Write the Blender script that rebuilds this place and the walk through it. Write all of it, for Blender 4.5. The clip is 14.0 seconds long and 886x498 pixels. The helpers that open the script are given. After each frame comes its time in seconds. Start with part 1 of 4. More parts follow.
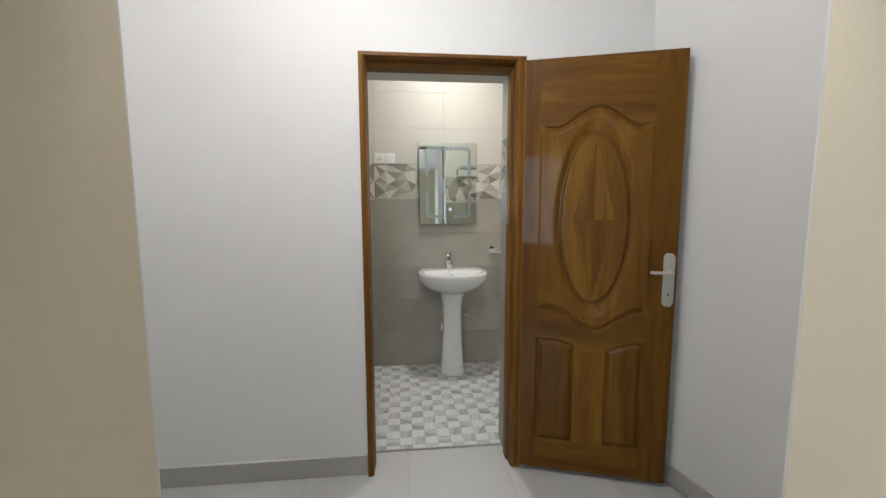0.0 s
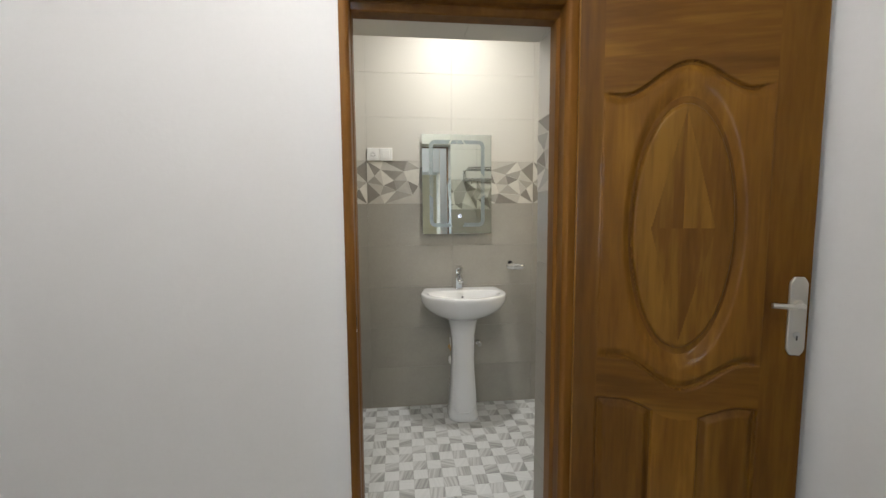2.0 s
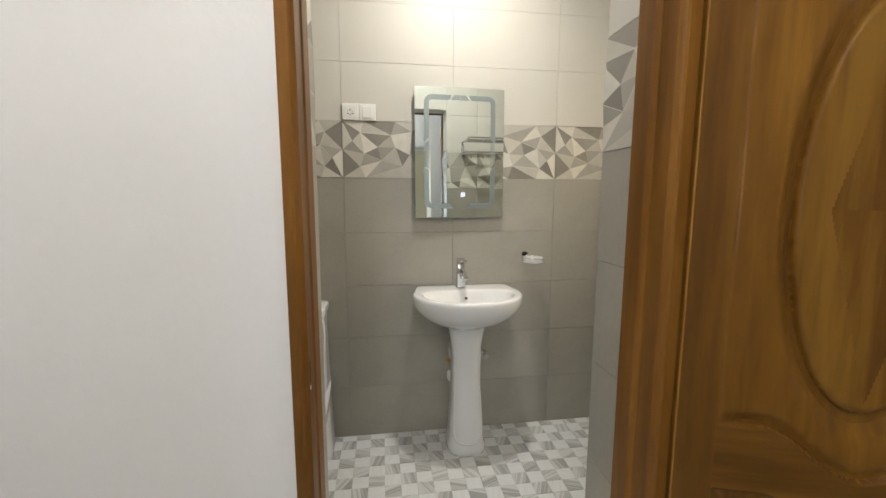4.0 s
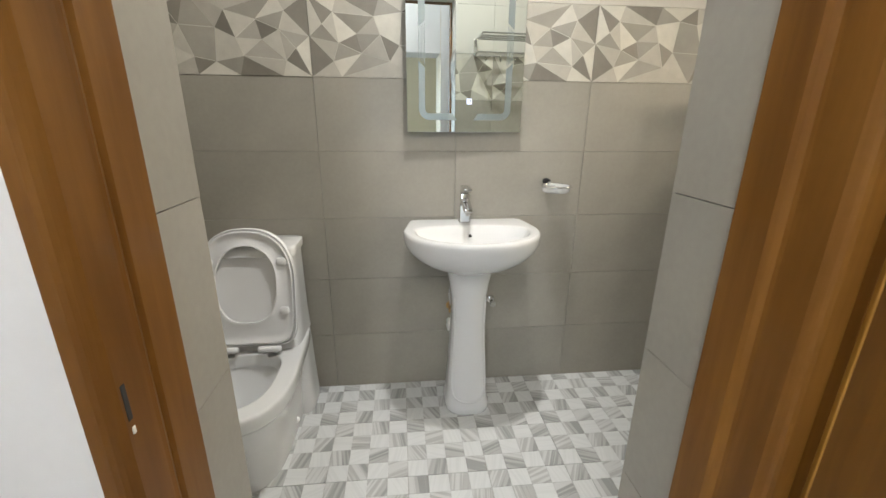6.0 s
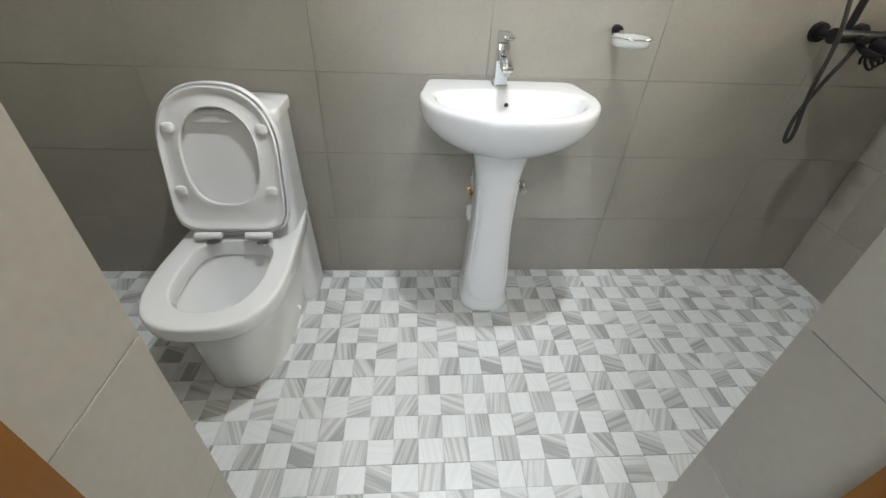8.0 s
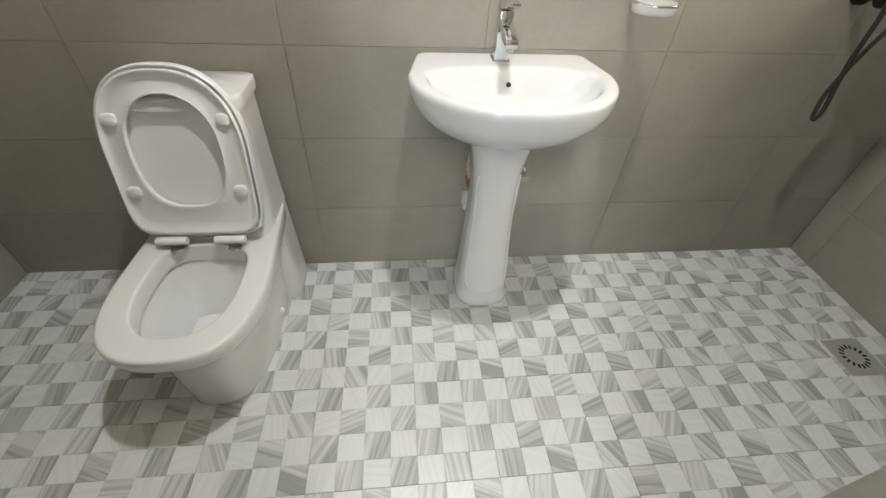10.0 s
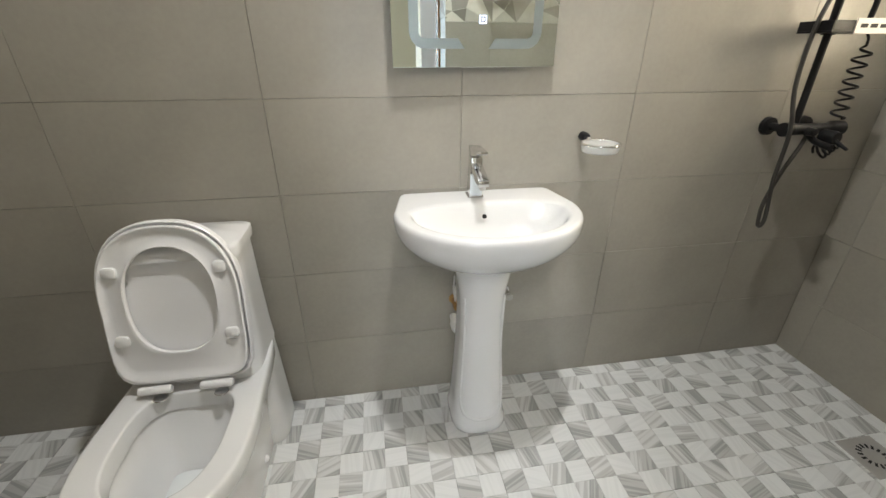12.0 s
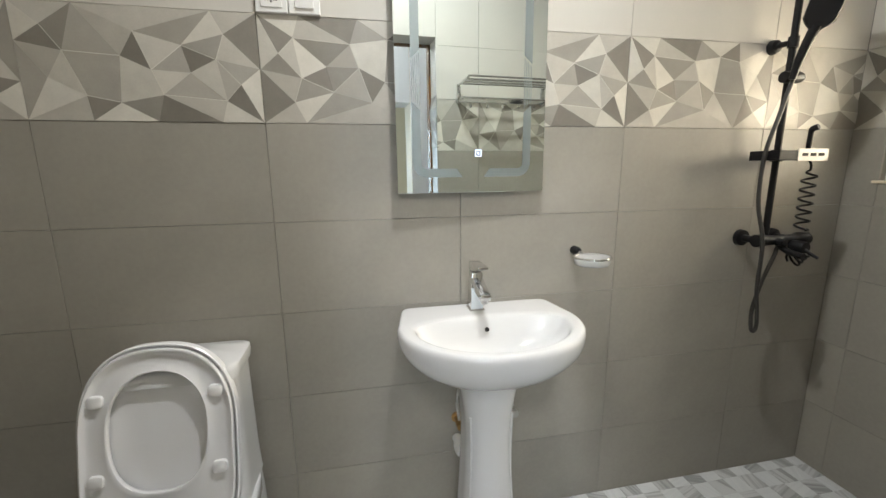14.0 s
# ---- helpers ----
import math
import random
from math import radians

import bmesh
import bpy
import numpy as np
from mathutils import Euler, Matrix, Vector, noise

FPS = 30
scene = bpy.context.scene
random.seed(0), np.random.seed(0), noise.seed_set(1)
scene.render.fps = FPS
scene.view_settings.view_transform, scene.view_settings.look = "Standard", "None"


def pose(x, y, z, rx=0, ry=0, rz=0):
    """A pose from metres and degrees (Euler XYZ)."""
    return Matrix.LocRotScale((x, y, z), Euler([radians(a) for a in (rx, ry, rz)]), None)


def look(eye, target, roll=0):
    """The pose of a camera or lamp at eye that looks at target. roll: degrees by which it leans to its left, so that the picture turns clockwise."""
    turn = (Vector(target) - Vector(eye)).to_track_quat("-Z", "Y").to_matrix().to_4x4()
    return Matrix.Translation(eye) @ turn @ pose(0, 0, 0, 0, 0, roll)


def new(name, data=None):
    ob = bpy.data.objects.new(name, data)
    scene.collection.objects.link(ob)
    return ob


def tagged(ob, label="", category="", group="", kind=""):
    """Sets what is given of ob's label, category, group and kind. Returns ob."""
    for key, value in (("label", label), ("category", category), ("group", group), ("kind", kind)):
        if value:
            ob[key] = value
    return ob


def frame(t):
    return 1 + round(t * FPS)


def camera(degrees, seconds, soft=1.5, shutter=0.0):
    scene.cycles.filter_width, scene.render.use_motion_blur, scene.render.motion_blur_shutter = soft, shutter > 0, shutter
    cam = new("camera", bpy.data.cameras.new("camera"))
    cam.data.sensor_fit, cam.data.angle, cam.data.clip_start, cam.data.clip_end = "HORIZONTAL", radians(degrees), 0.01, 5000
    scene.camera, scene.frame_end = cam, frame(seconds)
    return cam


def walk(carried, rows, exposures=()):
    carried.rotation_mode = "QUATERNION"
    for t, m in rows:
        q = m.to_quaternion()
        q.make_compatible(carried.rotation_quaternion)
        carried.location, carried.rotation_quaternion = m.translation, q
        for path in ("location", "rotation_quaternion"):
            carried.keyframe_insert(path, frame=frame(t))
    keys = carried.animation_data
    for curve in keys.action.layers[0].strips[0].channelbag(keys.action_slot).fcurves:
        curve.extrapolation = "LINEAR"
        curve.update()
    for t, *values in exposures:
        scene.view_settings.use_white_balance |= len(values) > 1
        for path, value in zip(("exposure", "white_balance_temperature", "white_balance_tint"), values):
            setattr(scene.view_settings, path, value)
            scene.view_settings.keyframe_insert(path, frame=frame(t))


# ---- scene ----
cam = camera(94.6, 14.0)
PATH = [
    (0, (0.075, -0.145, 1.466), (0.276, 1.832, 1.242), -0.2),
    (0.5, (0.111, 0.018, 1.455), (0.295, 1.997, 1.235), 0.1),
    (1, (0.128, 0.154, 1.451), (0.309, 2.134, 1.231), 0.3),
    (1.5, (0.082, 0.326, 1.446), (0.289, 2.305, 1.246), 0.2),
    (2, (0.065, 0.509, 1.438), (0.279, 2.489, 1.259), -0.4),
    (2.2, (0.049, 0.561, 1.44), (0.273, 2.541, 1.264), -0.1),
    (4.3, (0.065, 1.227, 1.384), (0.351, 3.186, 1.098), 0.1),
    (4.5, (0.07, 1.267, 1.368), (0.354, 3.222, 1.059), 0.2),
    (5, (0.136, 1.385, 1.367), (0.365, 3.325, 0.941), 0.3),
    (5.5, (0.188, 1.455, 1.341), (0.378, 3.38, 0.832), 0.49),
    (6, (0.202, 1.581, 1.34), (0.4, 3.476, 0.732), 0.51),
    (6.5, (0.179, 1.684, 1.329), (0.401, 3.531, 0.593), 1.08),
    (7, (0.159, 1.762, 1.314), (0.382, 3.542, 0.429), 2.04),
    (7.5, (0.179, 1.829, 1.295), (0.355, 3.523, 0.247), 2.72),
    (8, (0.193, 1.919, 1.274), (0.332, 3.516, 0.078), 2.94),
    (8.2, (0.195, 1.956, 1.281), (0.329, 3.503, 0.021), 3.14),
    (10.3, (0.172, 2.124, 1.292), (0.4, 3.581, -0.059), 3.5),
    (10.5, (0.16, 2.113, 1.275), (0.411, 3.626, -0.008), 3.1),
    (11, (0.178, 2.106, 1.307), (0.43, 3.727, 0.164), 1.7),
    (11.5, (0.173, 2.102, 1.321), (0.445, 3.816, 0.327), 0.8),
    (12, (0.168, 2.103, 1.334), (0.461, 3.875, 0.454), 0.1),
    (12.5, (0.151, 2.108, 1.33), (0.478, 3.918, 0.547), -0.1),
    (13, (0.132, 2.11, 1.334), (0.495, 3.956, 0.657), -0.2),
    (13.5, (0.122, 2.107, 1.351), (0.494, 3.993, 0.801), -0.4),
    (14, (0.114, 2.099, 1.365), (0.504, 4.022, 0.974), -0.5),
]
EXPOSURES = [(0.0, -0.28, 6420, 10), (2.0, -0.20, 6500, 10), (4.5, 0.06, 6750, 10), (5.5, 0.24, 6650, 10), (6.5, 0.42, 6150, 10), (7.5, 0.52, 6000, 9), (8.0, 0.49, 5980, 9), (10.5, 0.41, 6480, 10), (11.0, 0.45, 6500, 10), (12.5, 0.38, 6300, 10), (14.0, 0.27, 6200, 10)]
walk(cam, [(t, look(eye, target, roll)) for t, eye, target, roll in PATH], EXPOSURES)

# ---- plan, in metres ----
BACK = 3.45            # tiled wall with the basin
LEFT, RIGHT = -1.365, 2.09
DOOR_IN, DOOR_OUT = 2.235, 1.985   # the two faces of the wall with the door
OPEN_L, OPEN_R, OPEN_T = -0.103, 0.664, 2.142
CEIL = 3.0
HALL_L, HALL_R = -1.75, 1.465
PIER_L, PIER_R, PIER_Y = -0.334, 0.824, 0.543
ROOM_BACK = -3.0

# ---- world and lights ----
world = bpy.data.worlds.new("sky")
scene.world = world
world.use_nodes = True
wn, wl = world.node_tree.nodes, world.node_tree.links
sky = wn.new("ShaderNodeTexSky")
sky.sky_type, sky.sun_disc = "NISHITA", False
sky.sun_elevation, sky.sun_rotation = radians(40), radians(120)
wn["Background"].inputs[1].default_value = 0.1
wl.new(sky.outputs[0], wn["Background"].inputs[0])


def area(name, m, sx, sy, watts, colour):
    d = bpy.data.lights.new(name, "AREA")
    d.shape, d.size, d.size_y, d.energy, d.color = "RECTANGLE", sx, sy, watts, colour
    ob = new(name, d)
    ob.matrix_world = m
    return ob


def bulb(name, place, radius, watts, colour):
    d = bpy.data.lights.new(name, "POINT")
    d.shadow_soft_size, d.energy, d.color = radius, watts, colour
    new(name, d).location = place


# bathroom ceiling lamp, hall ceiling lamp, daylight in the two windows
area("bath_lamp_light", look((0.47, 2.88, CEIL - 0.055), (0.47, 2.88, 0)), 0.085, 0.085, 20.5, (1.0, 0.98, 0.935)).data.spread = radians(160)
bulb("hall_lamp_light", (-0.15, 0.76, CEIL - 0.17), 0.10, 39, (1.0, 0.97, 0.935))
area("bath_window_light", look((2.33, 3.03, 1.63), (0, 3.03, 1.55)), 0.40, 0.45, 4.3, (1.0, 0.83, 0.58)).data.spread = radians(105)
area("room_window_light", look((-0.95, ROOM_BACK - 0.02, 1.5), (0.3, 2, 1.7)), 1.1, 1.5, 45, (0.78, 0.89, 1.0))

# ---- materials ----
def material(name, base, rough=0.5, metal=0.0, vary=0.06, scale=6.0, fine=120.0, bump=0.02, coat=0.0, island=0.0, spec=0.5):
    """A surface with two scales of variation in colour and a fine relief."""
    m = bpy.data.materials.new(name)
    m.use_nodes = True
    n, l = m.node_tree.nodes, m.node_tree.links
    b = n["Principled BSDF"]
    b.inputs["Metallic"].default_value = metal
    b.inputs["Specular IOR Level"].default_value = spec
    b.inputs["Coat Weight"].default_value = coat
    b.inputs["Coat Roughness"].default_value = 0.08
    co = n.new("ShaderNodeTexCoord")
    big, small = n.new("ShaderNodeTexNoise"), n.new("ShaderNodeTexNoise")
    for t, s in ((big, scale), (small, fine)):
        t.inputs["Scale"].default_value, t.inputs["Detail"].default_value = s, 4.0
        l.new(co.outputs["Object"], t.inputs["Vector"])
    add = n.new("ShaderNodeMath")
    add.operation = "MULTIPLY_ADD"
    l.new(small.outputs[0], add.inputs[0])
    add.inputs[1].default_value = 0.5
    l.new(big.outputs[0], add.inputs[2])
    val = add.outputs[0]
    if island:
        info = n.new("ShaderNodeObjectInfo")
        more = n.new("ShaderNodeMath")
        more.operation = "MULTIPLY_ADD"
        l.new(info.outputs["Random"], more.inputs[0])
        more.inputs[1].default_value = island
        l.new(val, more.inputs[2])
        val = more.outputs[0]
    ramp = n.new("ShaderNodeMapRange")
    ramp.inputs["From Min"].default_value, ramp.inputs["From Max"].default_value = 0.35, 1.15 + island
    ramp.inputs["To Min"].default_value, ramp.inputs["To Max"].default_value = 1 - vary, 1 + vary
    l.new(val, ramp.inputs["Value"])
    mul = n.new("ShaderNodeVectorMath")
    mul.operation = "SCALE"
    mul.inputs[0].default_value = base
    l.new(ramp.outputs[0], mul.inputs["Scale"])
    l.new(mul.outputs[0], b.inputs["Base Color"])
    rr = n.new("ShaderNodeMapRange")
    rr.inputs["To Min"].default_value, rr.inputs["To Max"].default_value = rough * 0.85, min(1, rough * 1.2)
    l.new(big.outputs[0], rr.inputs["Value"])
    l.new(rr.outputs[0], b.inputs["Roughness"])
    if bump:
        bp = n.new("ShaderNodeBump")
        bp.inputs["Strength"].default_value, bp.inputs["Distance"].default_value = bump, 0.01
        l.new(small.outputs[0], bp.inputs["Height"])
        l.new(bp.outputs[0], b.inputs["Normal"])
    return m


WHITE_PAINT = material("white_wall_paint", (0.78, 0.78, 0.78), 0.55, vary=0.03, scale=1.5, fine=60, bump=0.06)
CREAM_PAINT = material("cream_wall_paint", (0.76, 0.68, 0.535), 0.55, vary=0.03, scale=1.5, fine=60, bump=0.06)
CEILING_PAINT = material("ceiling_paint", (0.8, 0.8, 0.79), 0.7, vary=0.02, scale=2, fine=80, bump=0.03)
GREY_TILE = material("greige_wall_tile", (0.322, 0.303, 0.262), 0.42, vary=0.17, scale=4.5, fine=70, bump=0.012, island=0.35)
PALE_TILE = material("pale_wall_tile", (0.585, 0.56, 0.505), 0.5, vary=0.035, scale=3.5, fine=90, bump=0.008, island=0.3)
GROUT = material("dark_grout", (0.25, 0.236, 0.20), 0.9, vary=0.2, scale=20, bump=0.05)
FLOOR_GROUT = material("floor_grout", (0.42, 0.415, 0.40), 0.9, vary=0.25, scale=20, bump=0.05)
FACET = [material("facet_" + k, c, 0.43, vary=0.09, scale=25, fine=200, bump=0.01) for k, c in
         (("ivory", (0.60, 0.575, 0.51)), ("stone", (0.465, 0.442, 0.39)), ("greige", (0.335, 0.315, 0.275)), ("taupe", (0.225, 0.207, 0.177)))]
CERAMIC = material("white_ceramic", (0.72, 0.725, 0.725), 0.07, vary=0.012, scale=4, fine=30, bump=0.0, coat=0.6)
SEAT_PLASTIC = material("white_seat_plastic", (0.82, 0.82, 0.825), 0.22, vary=0.015, scale=6, bump=0.004)
WATER = material("toilet_water", (0.72, 0.75, 0.76), 0.03, vary=0.01, bump=0.0)
CHROME = material("chrome", (0.75, 0.75, 0.75), 0.09, metal=1.0, vary=0.03, bump=0.0)
STEEL = material("brushed_steel", (0.60, 0.60, 0.59), 0.28, metal=1.0, vary=0.06, fine=300, bump=0.01)
SATIN = material("satin_nickel", (0.62, 0.60, 0.55), 0.32, metal=0.85, vary=0.04, bump=0.005)
BLACK = material("matt_black_metal", (0.010, 0.010, 0.011), 0.38, vary=0.15, scale=20, bump=0.01, spec=0.25)
BLACK_HOSE = material("black_hose", (0.035, 0.033, 0.03), 0.45, vary=0.15, scale=20, bump=0.02)
WHITE_PLASTIC = material("white_plastic", (0.80, 0.80, 0.78), 0.3, vary=0.02, bump=0.004)
DARK = material("dark_hollow", (0.02, 0.02, 0.02), 0.8, vary=0.1, bump=0.0)
HALL_TILE = material("hall_floor_tile", (0.56, 0.56, 0.55), 0.14, vary=0.05, scale=3, fine=40, bump=0.003, island=0.2)
SKIRTING = material("grey_skirting_tile", (0.42, 0.41, 0.38), 0.22, vary=0.06, scale=4, bump=0.004)
BRASS = material("brass_valve", (0.45, 0.27, 0.10), 0.35, metal=0.9, vary=0.15, bump=0.02)
LABEL = material("paper_label", (0.72, 0.78, 0.82), 0.5, vary=0.03, bump=0.0)


def wood(name, dark, mid, pale, rough=0.5, along="Z"):
    m = bpy.data.materials.new(name)
    m.use_nodes = True
    n, l = m.node_tree.nodes, m.node_tree.links
    b = n["Principled BSDF"]
    co, mp = n.new("ShaderNodeTexCoord"), n.new("ShaderNodeMapping")
    mp.inputs["Scale"].default_value = {"Z": (1, 1, 0.09), "X": (0.09, 1, 1)}[along]
    l.new(co.outputs["Object"], mp.inputs["Vector"])
    info = n.new("ShaderNodeObjectInfo")
    off = n.new("ShaderNodeVectorMath")
    off.operation = "MULTIPLY_ADD"
    l.new(info.outputs["Random"], off.inputs[0])
    off.inputs[1].default_value = (7, 3, 11)
    l.new(mp.outputs[0], off.inputs[2])
    grain, band = n.new("ShaderNodeTexNoise"), n.new("ShaderNodeTexNoise")
    grain.inputs["Scale"].default_value, grain.inputs["Detail"].default_value, grain.inputs["Distortion"].default_value = 55, 6, 0.4
    band.inputs["Scale"].default_value, band.inputs["Detail"].default_value, band.inputs["Distortion"].default_value = 9, 3, 0.8
    for t in (grain, band):
        l.new(off.outputs[0], t.inputs["Vector"])
    mix = n.new("ShaderNodeMath")
    mix.operation = "MULTIPLY_ADD"
    l.new(grain.outputs[0], mix.inputs[0])
    mix.inputs[1].default_value = 0.45
    l.new(band.outputs[0], mix.inputs[2])
    ramp = n.new("ShaderNodeValToRGB")
    e = ramp.color_ramp.elements
    e[0].position, e[0].color = 0.40, (*dark, 1)
    e[1].position, e[1].color = 0.98, (*pale, 1)
    k = e.new(0.72)
    k.color = (*mid, 1)
    l.new(mix.outputs[0], ramp.inputs[0])
    l.new(ramp.outputs[0], b.inputs["Base Color"])
    b.inputs["Roughness"].default_value = rough
    b.inputs["Specular IOR Level"].default_value = 0.12
    b.inputs["Coat Weight"].default_value, b.inputs["Coat Roughness"].default_value = 0.16, 0.05
    bp = n.new("ShaderNodeBump")
    bp.inputs["Strength"].default_value, bp.inputs["Distance"].default_value = 0.05, 0.005
    l.new(grain.outputs[0], bp.inputs["Height"])
    l.new(bp.outputs[0], b.inputs["Normal"])
    return m


WOOD = wood("varnished_teak", (0.066, 0.023, 0.0022), (0.112, 0.046, 0.0045), (0.16, 0.073, 0.0085))
WOOD_PALE = wood("varnished_teak_heartwood", (0.088, 0.034, 0.0030), (0.155, 0.066, 0.0068), (0.25, 0.123, 0.015))
WOOD_INLAY = wood("varnished_teak_inlay", (0.070, 0.027, 0.0026), (0.122, 0.051, 0.0055), (0.19, 0.092, 0.0115))
WOOD_DIAMOND = wood("varnished_teak_diamond", (0.062, 0.023, 0.0023), (0.108, 0.044, 0.0048), (0.17, 0.081, 0.010))
WOOD_CROSS = wood("varnished_teak_rail", (0.068, 0.025, 0.0024), (0.124, 0.052, 0.006), (0.205, 0.096, 0.012), along="X")
FRAME_WOOD = wood("varnished_frame_wood", (0.100, 0.040, 0.006), (0.150, 0.062, 0.010), (0.21, 0.092, 0.016), rough=0.5)
# paler frame wood: light on the leaf's hinge edge, put into the colour
LIT_EDGE_WOOD = wood("lit_edge_wood", (0.20, 0.088, 0.013), (0.28, 0.135, 0.022), (0.38, 0.20, 0.040), rough=0.5)
DRAIN_STEEL = material("dull_drain_steel", (0.42, 0.41, 0.39), 0.42, metal=0.35, vary=0.1, scale=12, bump=0.01)

MIRROR = material("mirror_silver", (0.78, 0.86, 0.86), 0.005, metal=1.0, vary=0.0, bump=0.0)
FROST = material("frosted_glass_strip", (0.37, 0.43, 0.44), 0.35, metal=0.75, vary=0.02, bump=0.0)
GLASS = bpy.data.materials.new("clear_glass")
GLASS.use_nodes = True
_g = GLASS.node_tree.nodes["Principled BSDF"]
_g.inputs["Transmission Weight"].default_value, _g.inputs["Roughness"].default_value, _g.inputs["IOR"].default_value = 1.0, 0.02, 1.45
_g.inputs["Base Color"].default_value = (0.93, 0.97, 0.96, 1)

FROSTED_GLASS = GLASS.copy()
FROSTED_GLASS.name = "frosted_glass"
_g = FROSTED_GLASS.node_tree.nodes["Principled BSDF"]
_g.inputs["Transmission Weight"].default_value, _g.inputs["Roughness"].default_value = 0.6, 0.25
_g.inputs["Base Color"].default_value = (0.93, 0.94, 0.93, 1)


def glowing(name, colour, strength):
    m = bpy.data.materials.new(name)
    m.use_nodes = True
    b = m.node_tree.nodes["Principled BSDF"]
    b.inputs["Base Color"].default_value = (0.8, 0.8, 0.8, 1)
    b.inputs["Emission Color"].default_value, b.inputs["Emission Strength"].default_value = (*colour, 1), strength
    return m


LAMP_GLOW = glowing("lamp_diffuser", (1.0, 0.94, 0.84), 4.0)
TOUCH_GLOW = glowing("touch_button_light", (0.55, 0.65, 1.0), 1.2)


def streaked(name, base, streak, band, veil):
    """Marble-look square: a darker wedge and fine streaks, both turned anew from one square to the next."""
    m = bpy.data.materials.new(name)
    m.use_nodes = True
    n, l = m.node_tree.nodes, m.node_tree.links
    b = n["Principled BSDF"]

    def op(kind, a, c=None, d=None):
        k = n.new("ShaderNodeMath")
        k.operation = kind
        for i, v in enumerate((a, c, d)):
            if v is None:
                continue
            if isinstance(v, (int, float)):
                k.inputs[i].default_value = v
            else:
                l.new(v, k.inputs[i])
        return k.outputs[0]

    uv, geo, info = n.new("ShaderNodeUVMap"), n.new("ShaderNodeNewGeometry"), n.new("ShaderNodeObjectInfo")
    uv.uv_map = "UVMap"
    seed = op("ADD", geo.outputs["Random Per Island"], info.outputs["Random"])
    quarter = op("MULTIPLY", op("FLOOR", op("MULTIPLY", op("FRACT", op("MULTIPLY", seed, 17.3)), 1.7)), math.pi / 2)
    lean = op("MULTIPLY_ADD", op("FRACT", op("MULTIPLY", seed, 5.7)), 1.1, -0.55)
    rot = n.new("ShaderNodeVectorRotate")
    rot.rotation_type = "Z_AXIS"
    rot.inputs["Center"].default_value = (0.5, 0.5, 0)
    l.new(uv.outputs[0], rot.inputs["Vector"])
    l.new(op("ADD", quarter, lean), rot.inputs["Angle"])
    sep = n.new("ShaderNodeSeparateXYZ")
    l.new(rot.outputs[0], sep.inputs[0])
    # wedge: one side of a straight line across the square
    edge = op("MULTIPLY_ADD", op("FRACT", op("MULTIPLY", seed, 11.9)), 0.75, 0.18)
    side = n.new("ShaderNodeMapRange")
    side.interpolation_type = "SMOOTHSTEP"
    side.inputs["From Min"].default_value, side.inputs["From Max"].default_value = -0.02, 0.03
    l.new(op("SUBTRACT", sep.outputs[0], edge), side.inputs["Value"])
    # streaks run along the wedge's line
    mp = n.new("ShaderNodeMapping")
    mp.inputs["Scale"].default_value = (6.5, 0.22, 1)
    l.new(rot.outputs[0], mp.inputs["Vector"])
    shift = n.new("ShaderNodeVectorMath")
    shift.operation = "MULTIPLY_ADD"
    l.new(seed, shift.inputs[0])
    shift.inputs[1].default_value = (37, 19, 0)
    l.new(mp.outputs[0], shift.inputs[2])
    t = n.new("ShaderNodeTexNoise")
    t.inputs["Scale"].default_value, t.inputs["Detail"].default_value, t.inputs["Distortion"].default_value = 1.0, 2.0, 0.3
    l.new(shift.outputs[0], t.inputs["Vector"])
    mr = n.new("ShaderNodeMapRange")
    mr.interpolation_type = "SMOOTHSTEP"
    mr.inputs["From Min"].default_value, mr.inputs["From Max"].default_value = 0.44, 0.60
    l.new(t.outputs[0], mr.inputs["Value"])
    amount = op("MINIMUM", op("ADD", op("MULTIPLY", side.outputs[0], band), op("MULTIPLY", mr.outputs[0], veil)), 1.0)
    mix = n.new("ShaderNodeMix")
    mix.data_type = "RGBA"
    mix.inputs[6].default_value, mix.inputs[7].default_value = (*base, 1), (*streak, 1)
    l.new(amount, mix.inputs[0])
    l.new(mix.outputs[2], b.inputs["Base Color"])
    b.inputs["Roughness"].default_value = 0.30
    return m


SQUARE_WHITE = streaked("white_mosaic_square", (0.70, 0.715, 0.712), (0.62, 0.637, 0.635), 0.0, 0.5)
SQUARE_GREY = streaked("grey_streaked_mosaic_square", (0.60, 0.61, 0.605), (0.325, 0.331, 0.327), 0.50, 0.55)


# ---- mesh helpers ----
def mesh_of(bm, name, mats, smooth=None):
    bmesh.ops.recalc_face_normals(bm, faces=bm.faces)
    me = bpy.data.meshes.new(name)
    bm.to_mesh(me)
    bm.free()
    for m in mats if isinstance(mats, (list, tuple)) else [mats]:
        me.materials.append(m)
    if smooth:
        me.polygons.foreach_set("use_smooth", [True] * len(me.polygons))
        me.set_sharp_from_angle(angle=radians(smooth))
    return me


def part(name, bm, mat, parent=None, label="", smooth=None, at=None):
    """Links a bmesh as one mesh object, under a thing or a part if one is given."""
    ob = new(name, mesh_of(bm, name, mat, smooth))
    if parent is not None:
        ob.parent = parent
    if at is not None:
        ob.matrix_basis = at
    if label:
        ob["label"] = label
    return ob


def thing(name, label, category, at=(0, 0, 0), group="", kind="", rz=0):
    ob = new(name)
    ob.empty_display_size = 0.05
    ob.matrix_basis = pose(*at, 0, 0, rz)
    return tagged(ob, label, category, group, kind)


